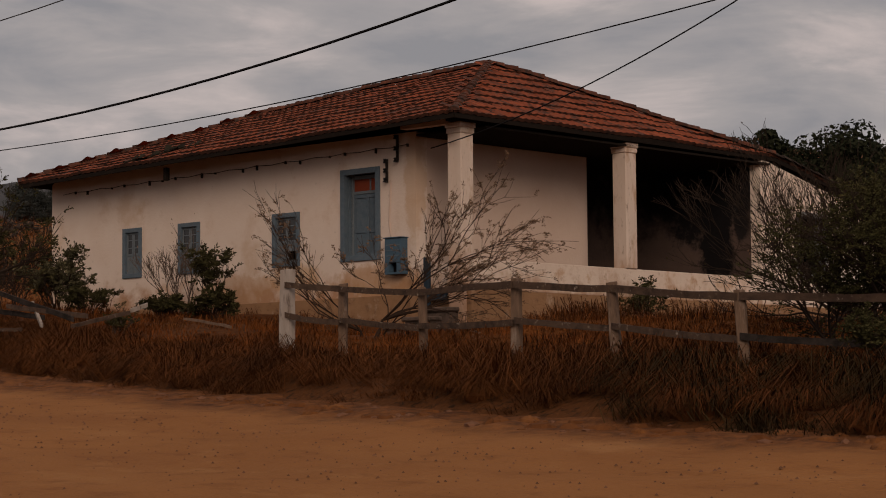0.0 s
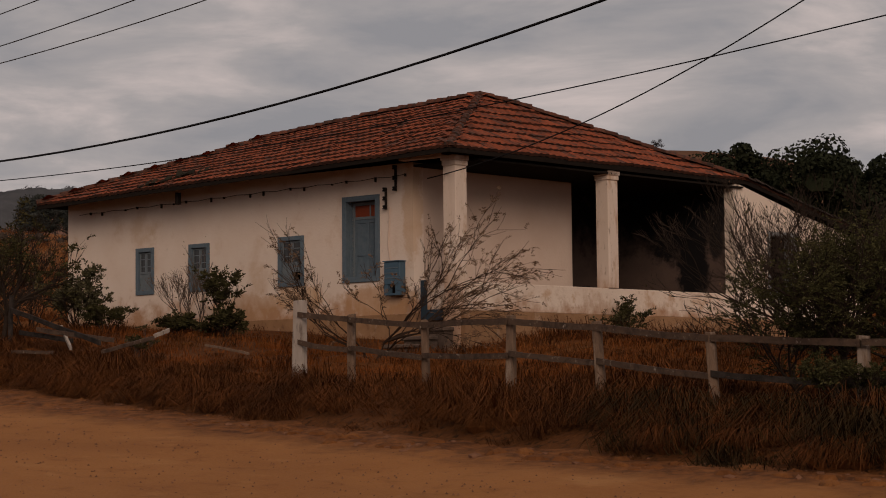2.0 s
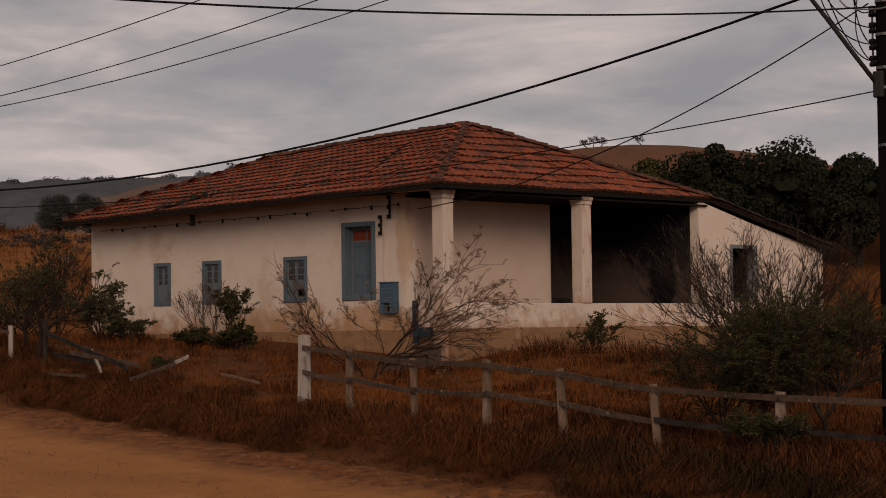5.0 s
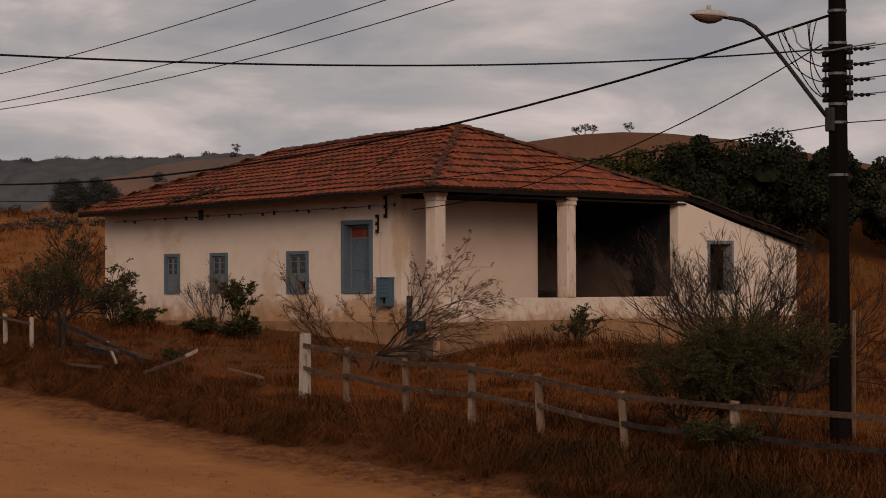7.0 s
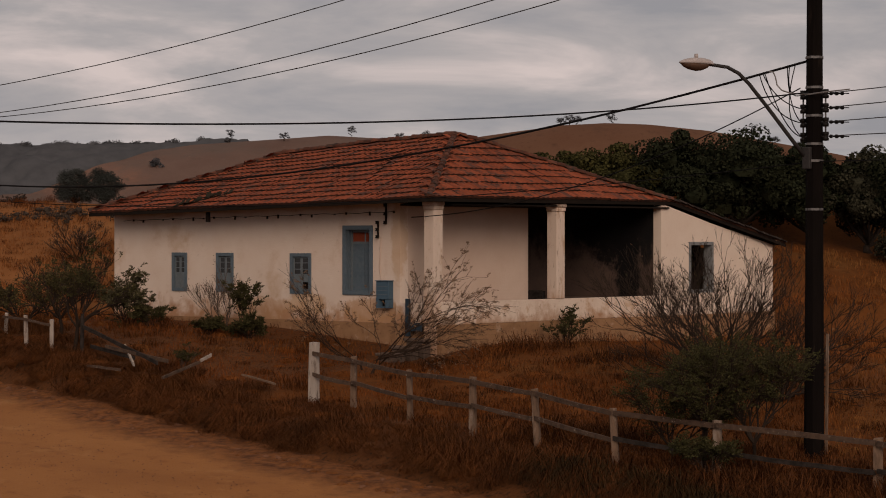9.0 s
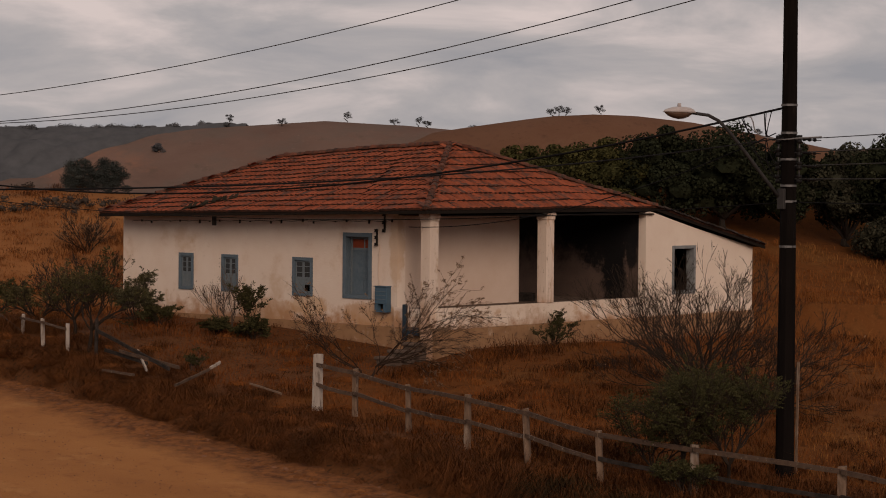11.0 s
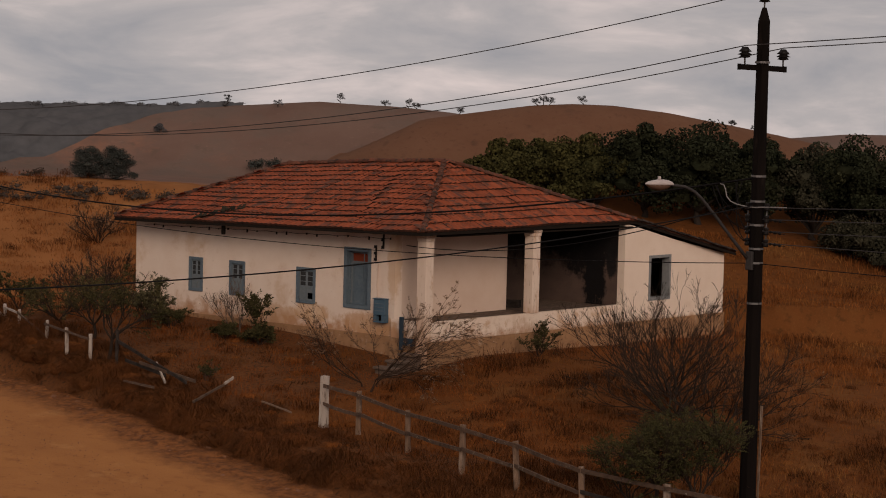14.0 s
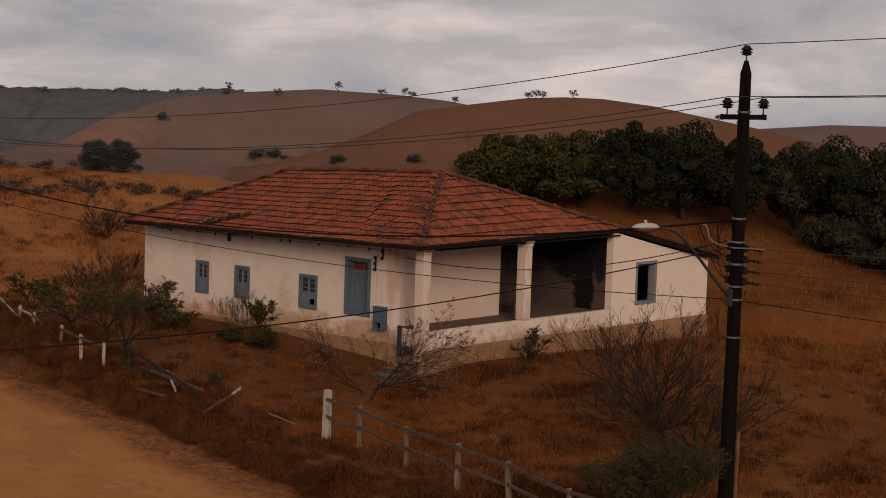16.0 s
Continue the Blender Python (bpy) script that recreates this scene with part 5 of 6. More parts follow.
def shrub(name, at, label, seed, stems, length, depth, radius, spread, up, leaves, leaf_size, leaf_mat, twig_mat=None, lean=(0, 0), category="shrub",
          kids=(2, 3), flat=1.0, fan=0.9, shrink=0.68, scatter=0.12):
    rng = random.Random(seed)
    root = Vector((at[0], at[1], ground_z(at[0], at[1]) - 0.05))
    ob = empty(name, root)
    tagged(ob, label, category)
    V, F, tips = [], [], []
    for k in range(stems):
        a = 2 * math.pi * (k + rng.random() * 0.7) / stems
        d = Vector((math.cos(a) * fan + lean[0], math.sin(a) * fan + lean[1], 1.0 * flat)).normalized()
        branch(rng, Vector((math.cos(a) * 0.06, math.sin(a) * 0.06, 0)), d, length * rng.uniform(0.75, 1.15), radius, depth, V, F, tips, spread, 0.0, 5, kids, shrink, up)
    raw("branchwork", V, F, twig_mat or M_TWIG, ob)
    if leaves:
        LV, LF = [], []
        for k in range(leaves):
            p, d = tips[rng.randrange(len(tips))]
            q = p + Vector((rng.gauss(0, scatter), rng.gauss(0, scatter), rng.gauss(0, scatter)))
            leaf(LV, LF, q, d, leaf_size * rng.uniform(0.6, 1.3), rng)
        raw("foliage", LV, LF, leaf_mat, ob)
    return ob


def sprays(V, F, tips, rng, count, length, size, width=0.42):
    """Feathered leaf sprays: a row of leaves on both sides of a thin stalk."""
    for _ in range(count):
        p, d = tips[rng.randrange(len(tips))]
        d = (d + Vector((rng.gauss(0, 0.5), rng.gauss(0, 0.5), rng.gauss(0, 0.3)))).normalized()
        side = d.cross(Vector((0, 0, 1))).normalized()
        for k in range(7):
            t = (k + 1) / 7
            at = p + d * length * t - Vector((0, 0, 0.25 * length * t * t))
            for s in (-1, 1):
                leaf(V, F, at, side * s + d * 0.6, size * rng.uniform(0.7, 1.2), rng, width)


def spray_shrub(name, at, label, seed, stems, length, depth, radius, spread, up, count, spray, size, leaf_mat, twig_mat=None, lean=(0, 0), fan=0.7, shrink=0.68,
                category="shrub", flat=1.0, trunk=0.0):
    rng = random.Random(seed)
    ob = empty(name, (at[0], at[1], ground_z(at[0], at[1]) - 0.05))
    tagged(ob, label, category)
    V, F, tips = [], [], []
    base = Vector((0, 0, 0))
    if trunk:
        base = Vector((lean[0] * 0.3 * trunk, lean[1] * 0.3 * trunk, trunk))
        tube(V, F, [(0, 0, 0), base * 0.5 + Vector((rng.gauss(0, .05), rng.gauss(0, .05), 0)), base], [radius * 2, radius * 1.7, radius * 1.5], 7)
    for k in range(stems):
        a = 2 * math.pi * (k + rng.random() * 0.7) / stems
        d = Vector((math.cos(a) * fan + lean[0], math.sin(a) * fan + lean[1], flat)).normalized()
        branch(rng, base.copy(), d, length * rng.uniform(0.75, 1.15), radius, depth, V, F, tips, spread, 0.0, 5, (2, 3), shrink, up)
    raw("branchwork", V, F, twig_mat or M_TWIG, ob)
    LV, LF = [], []
    sprays(LV, LF, tips, rng, count, spray, size)
    raw("foliage", LV, LF, leaf_mat, ob)
    return ob


# the half-bare shrub before the porch: a low crooked trunk and two fans of branches
spray_shrub("bare_shrub", (4.3, -4.9), "spreading half-bare shrub with clusters of dry leaves", 4, 6, 1.75, 3, 0.026, 0.46, 0.0, 480, 0.20, 0.058, M_DRYLEAF, M_BROWNTWIG,
            lean=(0.95, 0.78), fan=0.62, flat=0.52, shrink=0.72, trunk=0.5)
spray_shrub("bare_shrub", (3.7, -4.6), "leaning leafless shrub with thin brown branches", 9, 4, 1.75, 3, 0.022, 0.42, 0.05, 130, 0.18, 0.060, M_DRYLEAF, M_BROWNTWIG,
            lean=(-0.95, -0.78), fan=0.50, flat=0.72, shrink=0.66, trunk=0.2)
spray_shrub("bare_shrub", (4.0, -4.2), "thin upright half-bare shrub by the steps", 12, 3, 1.4, 3, 0.018, 0.40, 0.10, 130, 0.18, 0.060, M_DRYLEAF, M_BROWNTWIG,
            lean=(0.25, 0.2), fan=0.5, flat=0.9, shrink=0.68, trunk=0.2)
# the large bare shrub by the pole
shrub("bare_shrub", (18.08, -3.01), "wide leafless shrub with dense grey-brown twigs", 21, 15, 1.6, 5, 0.042, 0.42, 0.08, 60, 0.08, M_DRYLEAF, M_DARKTWIG, fan=1.3, flat=0.72, shrink=0.70, kids=(1, 2))
shrub("bare_shrub", (15.24, -1.47), "leafless shrub with dense dark twigs", 22, 14, 1.75, 5, 0.042, 0.42, 0.12, 90, 0.08, M_DRYLEAF, M_DARKTWIG, fan=1.2, flat=0.8, shrink=0.70, kids=(1, 2))
shrub("bare_shrub", (13.46, 1.06), "leafless shrub with dense dark twigs", 24, 14, 1.75, 5, 0.042, 0.42, 0.14, 260, 0.09, M_LEAF, M_DARKTWIG, fan=1.1, flat=0.85, shrink=0.70, kids=(1, 2))
# the green bush at the fence
spray_shrub("green_bush", (21.45, -12.0), "dusty green bush growing through the fence", 33, 8, 0.98, 4, 0.04, 0.62, 0.12, 1350, 0.25, 0.058, M_BUSHLEAF, M_DARKTWIG, fan=0.8, trunk=1.0)
spray_shrub("green_bush", (20.45, -11.9), "low green bush beside the fence rails", 35, 7, 0.85, 4, 0.03, 0.62, 0.12, 1000, 0.24, 0.06, M_BUSHLEAF, M_DARKTWIG, fan=0.9, trunk=0.4)
spray_shrub("green_bush", (22.35, -11.25), "dusty green bush behind the fence", 36, 7, 0.95, 4, 0.035, 0.62, 0.14, 1150, 0.24, 0.06, M_BUSHLEAF, M_DARKTWIG, fan=0.8, trunk=0.7)
spray_shrub("green_bush", (22.0, -12.9), "low dark green weeds at the foot of the fence", 37, 8, 0.42, 3, 0.02, 0.6, 0.12, 380, 0.22, 0.07, M_BUSHLEAF, M_DARKTWIG, fan=1.1, trunk=0.15)
# along the front of the house
spray_shrub("leafy_shrub", (-9.61, -2.87), "green shrub against the white wall", 41, 7, 0.78, 3, 0.028, 0.42, 0.26, 360, 0.26, 0.12, M_SAGE, M_DARKTWIG, fan=0.75)
spray_shrub("leafy_shrub", (-8.28, -2.95), "low leafy shrub under a window", 42, 7, 0.50, 2, 0.02, 0.5, 0.2, 150, 0.22, 0.12, M_LEAF, M_DARKTWIG, fan=0.9)
spray_shrub("leafy_shrub", (-4.36, -2.03), "leafy shrub beside a window", 43, 5, 0.95, 2, 0.022, 0.40, 0.3, 130, 0.30, 0.125, M_LEAF, M_DARKTWIG, fan=0.5, lean=(0.2, 0))
shrub("bare_shrub", (-5.50, -1.87), "thin twiggy shrub beside a window", 44, 8, 1.05, 3, 0.02, 0.32, 0.3, 160, 0.08, M_DRYLEAF, fan=0.5, lean=(-0.5, 0))
spray_shrub("leafy_shrub", (-3.51, -2.60), "low dark green shrub at the foot of the wall", 45, 8, 0.42, 2, 0.02, 0.6, 0.1, 210, 0.2, 0.12, M_LEAF, M_DARKTWIG, fan=1.2)
spray_shrub("leafy_shrub", (-5.23, -2.86), "low dark green shrub at the foot of the wall", 46, 7, 0.36, 2, 0.02, 0.6, 0.1, 150, 0.2, 0.12, M_LEAF, M_DARKTWIG, fan=1.2)
spray_shrub("leafy_tree", (-5.49, -8.87), "small broad-leaved tree growing through the broken fence", 47, 6, 1.15, 3, 0.04, 0.50, 0.14, 190, 0.32, 0.11, M_LEAF, M_DARKTWIG,
            fan=0.85, lean=(0.45, 0.25), trunk=0.8, category="tree")
spray_shrub("leafy_tree", (-8.32, -7.11), "small spreading tree beside the broken fence", 57, 5, 0.95, 3, 0.04, 0.55, 0.10, 170, 0.32, 0.11, M_LEAFDRY, M_DARKTWIG,
            fan=1.0, trunk=0.6, category="tree")
spray_shrub("leafy_tree", (-12.45, -5.37), "small broad-leaved tree beside the broken fence", 48, 6, 0.9, 3, 0.04, 0.55, 0.12, 170, 0.30, 0.11, M_LEAFDRY, M_DARKTWIG, fan=1.0, category="tree")
shrub("bare_shrub", (-14.43, -2.43), "wide leafless shrub in the dry grass", 58, 8, 1.0, 4, 0.03, 0.5, 0.12, 120, 0.09, M_DRYLEAF, M_DARKTWIG, fan=1.2)
shrub("bare_shrub", (-16.26, 0.54), "wide leafless shrub in the dry grass", 59, 8, 1.0, 4, 0.03, 0.5, 0.12, 120, 0.09, M_DRYLEAF, M_DARKTWIG, fan=1.2)
spray_shrub("leafy_shrub", (-16.00, -4.52), "dusty green shrub in the dry grass", 49, 7, 0.7, 3, 0.03, 0.5, 0.2, 200, 0.26, 0.12, M_LEAF, M_DARKTWIG, fan=0.9)
spray_shrub("leafy_shrub", (4.41, 5.51), "thin green shrub at the foot of the parapet", 51, 5, 0.62, 2, 0.02, 0.35, 0.35, 70, 0.2, 0.10, M_LEAF, M_DARKTWIG, fan=0.45)
spray_shrub("leafy_shrub", (5.06, 4.47), "low dry shrub at the foot of the plinth", 52, 7, 0.45, 2, 0.02, 0.5, 0.15, 90, 0.2, 0.09, M_LEAF, M_DARKTWIG, fan=1.1)
spray_shrub("leafy_shrub", (-1.05, -8.03), "low green weeds in the dry grass", 53, 7, 0.36, 2, 0.015, 0.4, 0.3, 60, 0.16, 0.09, M_LEAF, fan=0.7)
shrub("bare_shrub", (23.06, 4.85), "small leafless shrub in the dry grass", 55, 6, 0.8, 3, 0.02, 0.5, 0.2, 0, 0.1, M_DRYLEAF, M_DARKTWIG, fan=0.7)
shrub("bare_shrub", (26.16, 11.61), "small leafless shrub in the dry grass", 60, 6, 0.7, 3, 0.02, 0.5, 0.2, 0, 0.1, M_DRYLEAF, M_DARKTWIG, fan=0.7)
shrub("bare_shrub", (-22.81, 6.06), "rust-coloured leafless shrub in the field", 56, 7, 0.9, 4, 0.03, 0.5, 0.15, 500, 0.10, M_DRYLEAF, M_DARKTWIG, fan=0.9)


def core(V, F, c, r, rng_, flat=0.65):
    """The dense inside of a leafy clump: a lumpy body under its leaves."""
    b_ = len(V)
    V.append(c + Vector((0, 0, r * flat)))
    for z, s in ((0.62 * flat, 0.72), (0.0, 1.0), (-0.7 * flat, 0.75)):
        for k_ in range(6):
            a_ = math.pi * k_ / 3 + z
            f_ = r * s * rng_.uniform(0.75, 1.1)
            V.append(c + Vector((math.cos(a_) * f_, math.sin(a_) * f_, z * r)))
    for k_ in range(6):
        n_ = (k_ + 1) % 6
        F.append((b_, b_ + 1 + k_, b_ + 1 + n_))
        for ring in (0, 6):
            F.append((b_ + 1 + ring + k_, b_ + 7 + ring + k_, b_ + 7 + ring + n_, b_ + 1 + ring + n_))


def shell_leaf(V, F, p, out, s, rng_):
    """A broad leaf that faces out of its clump."""
    nrm = (out + Vector((rng_.gauss(0, 0.45), rng_.gauss(0, 0.45), rng_.gauss(0, 0.45)))).normalized()
    d = nrm.cross(Vector((rng_.gauss(0, 1), rng_.gauss(0, 1), rng_.gauss(0, 1)))).normalized()
    side = nrm.cross(d)
    b = len(V)
    V.extend([p - d * s * 0.5, p + side * s * 0.36 + nrm * s * 0.08, p + d * s * 0.5, p - side * s * 0.36 + nrm * s * 0.08])
    F.append((b, b + 1, b + 2, b + 3))


def dome_tree(name, at, height, width, seed, leaf_mat, label, domes=7, knots=9, per=150, size=0.11, trunk=0.17, bare=0.34):
    """A forking trunk under a crown of separate rounded domes, each made of leafy knots."""
    rng = random.Random(seed)
    zb = ground_z(at[0], at[1]) - 0.1
    ob = empty(name, (at[0], at[1], zb))
    tagged(ob, label, "tree")
    V, F, LV, LF = [], [], [], []
    fork = height * bare * 0.75
    tube(V, F, [(0, 0, 0), (rng.gauss(0, .1), rng.gauss(0, .1), fork * 0.5), (rng.gauss(0, .12), rng.gauss(0, .12), fork)], [trunk * 1.25, trunk, trunk * 0.8], 8)
    for k in range(domes):
        a = 2.4 * k + rng.random() * 0.8
        r = 0.0 if k == 0 else width * 0.36 * math.sqrt(rng.uniform(0.25, 1.0))
        dr = width * rng.uniform(0.19, 0.27) * (0.95 if k == 0 else 1.0)
        top = height * (1.0 if k == 0 else rng.uniform(0.55, 0.98) - 0.08 * r / (width * 0.36))
        c = Vector((math.cos(a) * r, math.sin(a) * r, max(top - dr * 0.72, height * bare + dr * 0.3)))
        tube(V, F, [(0, 0, fork * 0.9), Vector((c.x * 0.55, c.y * 0.55, fork + (c.z - fork) * 0.40)), c], [trunk * 0.5, trunk * 0.32, trunk * 0.1], 6)
        core(LV, LF, c, dr * 0.5, rng, 0.7)
        for _ in range(knots):
            u = Vector((rng.gauss(0, 1), rng.gauss(0, 1), rng.gauss(0.35, 0.8))).normalized()
            kc = c + Vector((u.x * dr * 0.72, u.y * dr * 0.72, u.z * dr * 0.52))
            kr = dr * rng.uniform(0.32, 0.54)
            for _ in range(per):
                v = Vector((rng.gauss(0, 1), rng.gauss(0, 1), rng.gauss(0.25, 0.9))).normalized()
                shell_leaf(LV, LF, kc + Vector((v.x, v.y, v.z * 0.75)) * kr * rng.uniform(0.84, 1.06), v, size * rng.uniform(0.6, 1.3), rng)
    raw("trunk", V, F, M_TRUNK, ob)
    raw("crown", LV, LF, leaf_mat, ob)
    return ob


def tree(name, at, height, width, seed, leaf_mat, label, clumps=26, per=130, size=0.42, trunk=0.28, base=None, bare=0.34, spread=1.0, full=0.45):
    """A tapered, forking trunk under a crown of leafy clumps with gaps between them."""
    rng = random.Random(seed)
    zb = (ground_z(at[0], at[1]) if base is None else base) - 0.1
    ob = empty(name, (at[0], at[1], zb))
    tagged(ob, label, "tree")
    V, F, tips = [], [], []
    fork = height * bare
    tube(V, F, [(0, 0, 0), (rng.gauss(0, .1), rng.gauss(0, .1), fork * 0.5), (rng.gauss(0, .15), rng.gauss(0, .15), fork)], [trunk, trunk * 0.75, trunk * 0.6], 8)
    LV, LF = [], []
    for k in range(clumps):
        a = 2.4 * k + rng.random()
        t = (k + 0.5) / clumps
        r = width * 0.5 * math.sqrt(rng.uniform(0.05, 1)) * (1 - 0.45 * t)
        c = Vector((math.cos(a) * r, math.sin(a) * r, fork + (height - fork) * (0.12 + 0.80 * t) * rng.uniform(0.85, 1.06)))
        tube(V, F, [(0, 0, fork * 0.95), Vector((c.x * 0.45, c.y * 0.45, fork + (c.z - fork) * 0.45)), c], [trunk * 0.32, trunk * 0.2, trunk * 0.06], 5)
        cr = width * rng.uniform(0.13, 0.24) * spread
        core(LV, LF, c, cr * full, rng, 0.55)
        for _ in range(per):
            v = Vector((rng.gauss(0, 1), rng.gauss(0, 1), rng.gauss(0, 1))).normalized() * cr * rng.uniform(0.45, 1.12)
            v.z *= 0.55
            leaf(LV, LF, c + v, v.normalized() + Vector((0, 0, 0.3)), size * rng.uniform(0.6, 1.25), rng, 0.7)
    raw("trunk", V, F, M_TRUNK, ob)
    raw("crown", LV, LF, leaf_mat, ob)
    return ob


ROWS = ((-14.6, 28.2, 3.5, 4.6, 61, M_LEAF3, 0.12), (-12.6, 29.4, 3.9, 5.0, 63, M_LEAF3, 0.12), (-10.4, 30.2, 4.2, 5.2, 62, M_LEAF3, 0.12), (-8.0, 31.8, 5.0, 5.6, 73, M_LEAF2, 0.18),
        (-5.6, 33.4, 5.5, 7.0, 64, M_LEAF2, 0.22), (-3.0, 35.4, 5.0, 5.4, 66, M_LEAF2, 0.2), (-0.6, 37.0, 5.1, 5.4, 68, M_LEAF7, 0.12),
        (1.6, 37.8, 5.8, 6.4, 69, M_LEAF2, 0.18), (4.2, 38.4, 6.4, 6.0, 70, M_LEAF7, 0.12), (6.9, 39.0, 6.5, 6.2, 71, M_LEAF7, 0.12), (9.8, 39.4, 6.8, 6.6, 72, M_LEAF7, 0.12), (13.4, 40.0, 6.9, 7.0, 74, M_LEAF7, 0.12))
for x, y, h, w, s, lm, bare in ROWS:
    dome_tree("dark_tree", (x, y), h + 0.1, w, s, lm, "olive-green broad-crowned tree behind the farmhouse" if lm is M_LEAF3 else "dark broad-crowned tree behind the farmhouse",
              domes=14, knots=10, per=150, size=0.172, bare=bare)
for x, y, h, w, s in ((2.6, 35.6, 2.4, 4.2, 75), (5.4, 36.0, 2.8, 4.6, 76), (8.4, 36.4, 3.0, 5.0, 77), (11.6, 37.0, 3.2, 5.2, 78)):
    dome_tree("dark_tree", (x, y), h, w, s, M_LEAF7, "low dark bushy tree at the edge of the grove", domes=7, knots=9, per=140, size=0.145, trunk=0.09, bare=0.05)
tree("round_tree", (-30.4, 12.1), 1.75, 2.1, 81, M_LEAF4, "round dark tree far off in the field", 26, 520, 0.06, 0.10, bare=0.05)
tree("round_tree", (-29.4, 13.2), 1.8, 1.9, 82, M_LEAF4, "round dark tree far off in the field", 26, 520, 0.06, 0.10, bare=0.05)
for k, (x, y, w) in enumerate(((-21.8, 20.0, 1.71), (-22.9, 19.1, 1.26), (-14.9, 23.9, 1.35), (-17.2, 22.9, 0.99))):
    tree("low_bush", (x, y), 0.9, w, 84 + k, M_LEAF4, "low dark bush at the foot of the hill", 12, 160, 0.085, 0.06, bare=0.02)
# the hedge and scrub at the far side of the field
hr = random.Random(23)
HV, HF = [], []
for k in range(210):
    p_ = hr.uniform(-34, -9.5)
    q_ = 30.3 + 0.12 * (p_ + 20) + hr.gauss(0, 0.6) if k % 3 else 37.5 + hr.gauss(0, 0.5)
    if k % 3 == 0 and p_ > -19:
        continue
    x, y = hill_place(p_, q_)
    c = Vector((x, y, ground_z(x, y) + hr.uniform(0.0, 0.25)))
    cr = hr.uniform(0.22, 0.45)
    core(HV, HF, c, cr * 0.5, hr)
    for _ in range(60):
        v = Vector((hr.gauss(0, 1), hr.gauss(0, 1), hr.gauss(0, 0.5))).normalized() * cr * hr.uniform(0.3, 1)
        leaf(HV, HF, c + v, v.normalized(), 0.10, hr, 0.7)
hedge = raw("field_scrub", HV, HF, M_LEAF6)
tagged(hedge, "dark scrub along the far side of the field", "scrub", kind="stuff")
CREST = ((63, -2.6, 0.65), (63, 0.4, 0.35), (63, 2.0, 0.6), (63, 2.5, 0.4), (63, 5.4, 0.4), (62, -10.0, 0.8), (60, -6.6, 0.5),
         (50, 9.7, 0.40), (50, 10.2, 0.55), (50, 10.6, 0.45), (50, 12.6, 0.5), (50, 22.0, 0.3), (50, 23.5, 0.3))
for k, (q_, p_, h) in enumerate(CREST):
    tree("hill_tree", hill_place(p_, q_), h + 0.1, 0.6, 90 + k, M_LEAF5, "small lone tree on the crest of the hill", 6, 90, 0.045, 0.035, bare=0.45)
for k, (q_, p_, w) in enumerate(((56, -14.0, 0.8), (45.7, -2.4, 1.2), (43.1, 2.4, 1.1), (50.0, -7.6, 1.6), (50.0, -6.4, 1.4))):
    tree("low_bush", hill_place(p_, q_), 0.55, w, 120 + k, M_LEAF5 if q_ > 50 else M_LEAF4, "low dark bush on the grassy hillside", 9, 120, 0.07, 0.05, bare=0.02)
# the wood along the left-hand crest
wr = random.Random(17)
WV, WF = [], []
wp, wq = np.arange(-64, -9.0, 0.24), np.arange(0, 1.001, 0.022)
for p_ in wp:
    lo_ = float(np.interp(p_, [-70, -26, -19, -14, -9.5], [43, 47, 54, 60.3, 62.6])) + 1.2 * noise.noise((p_ * 0.5, 0.4, 2.0))
    for k in wq:
        q_ = lo_ + (66.5 - lo_) * k
        x, y = hill_place(p_, q_)
        d_ = noise.voronoi((p_ * 1.15, q_ * 0.9, 0.0))[0][0]
        crown_ = math.sqrt(max(0.0, 1 - (d_ / 0.75) ** 2))
        big_ = noise.voronoi((p_ * 0.42, q_ * 0.30, 3.0))[0][0]
        crown_ += 0.9 * math.sqrt(max(0.0, 1 - (big_ / 0.7) ** 2))
        rise = min(1.0, 6 * k) * (0.05 + 0.27 * crown_ * (0.75 + 0.5 * noise.noise((p_ * 0.4, q_ * 0.4, 5.0)))) * float(np.interp(p_, [-20, -9.5], [1.15, 0.6]))
        WV.append((x, y, ground_z(x, y) + rise - (0.3 if k == 0 else 0.0)))
n = len(wq)
for i in range(len(wp) - 1):
    for k in range(n - 1):
        WF.append((i * n + k, (i + 1) * n + k, (i + 1) * n + k + 1, i * n + k + 1))
for k in range(130):
    p_ = wr.uniform(-44, -9.5)
    q_ = wr.uniform(61.8, 63.6)
    x, y = hill_place(p_, q_)
    c = Vector((x, y, ground_z(x, y) + wr.uniform(0.10, 0.30) * float(np.interp(p_, [-20, -9.5], [1.2, 0.6]))))
    cr = wr.uniform(0.18, 0.48) * float(np.interp(p_, [-20, -9.5], [1.1, 0.6]))
    core(WV, WF, c, cr * 0.8, wr, 0.8)
    for _ in range(110):
        v = Vector((wr.gauss(0, 1), wr.gauss(0, 1), wr.gauss(0.2, 0.8))).normalized()
        shell_leaf(WV, WF, c + Vector((v.x, v.y, v.z * 0.8)) * cr * wr.uniform(0.8, 1.05), v, 0.10, wr)
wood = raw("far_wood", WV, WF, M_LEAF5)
wood.data.shade_smooth()
tagged(wood, "dark wood along the crest of the far hill", "trees", kind="stuff")


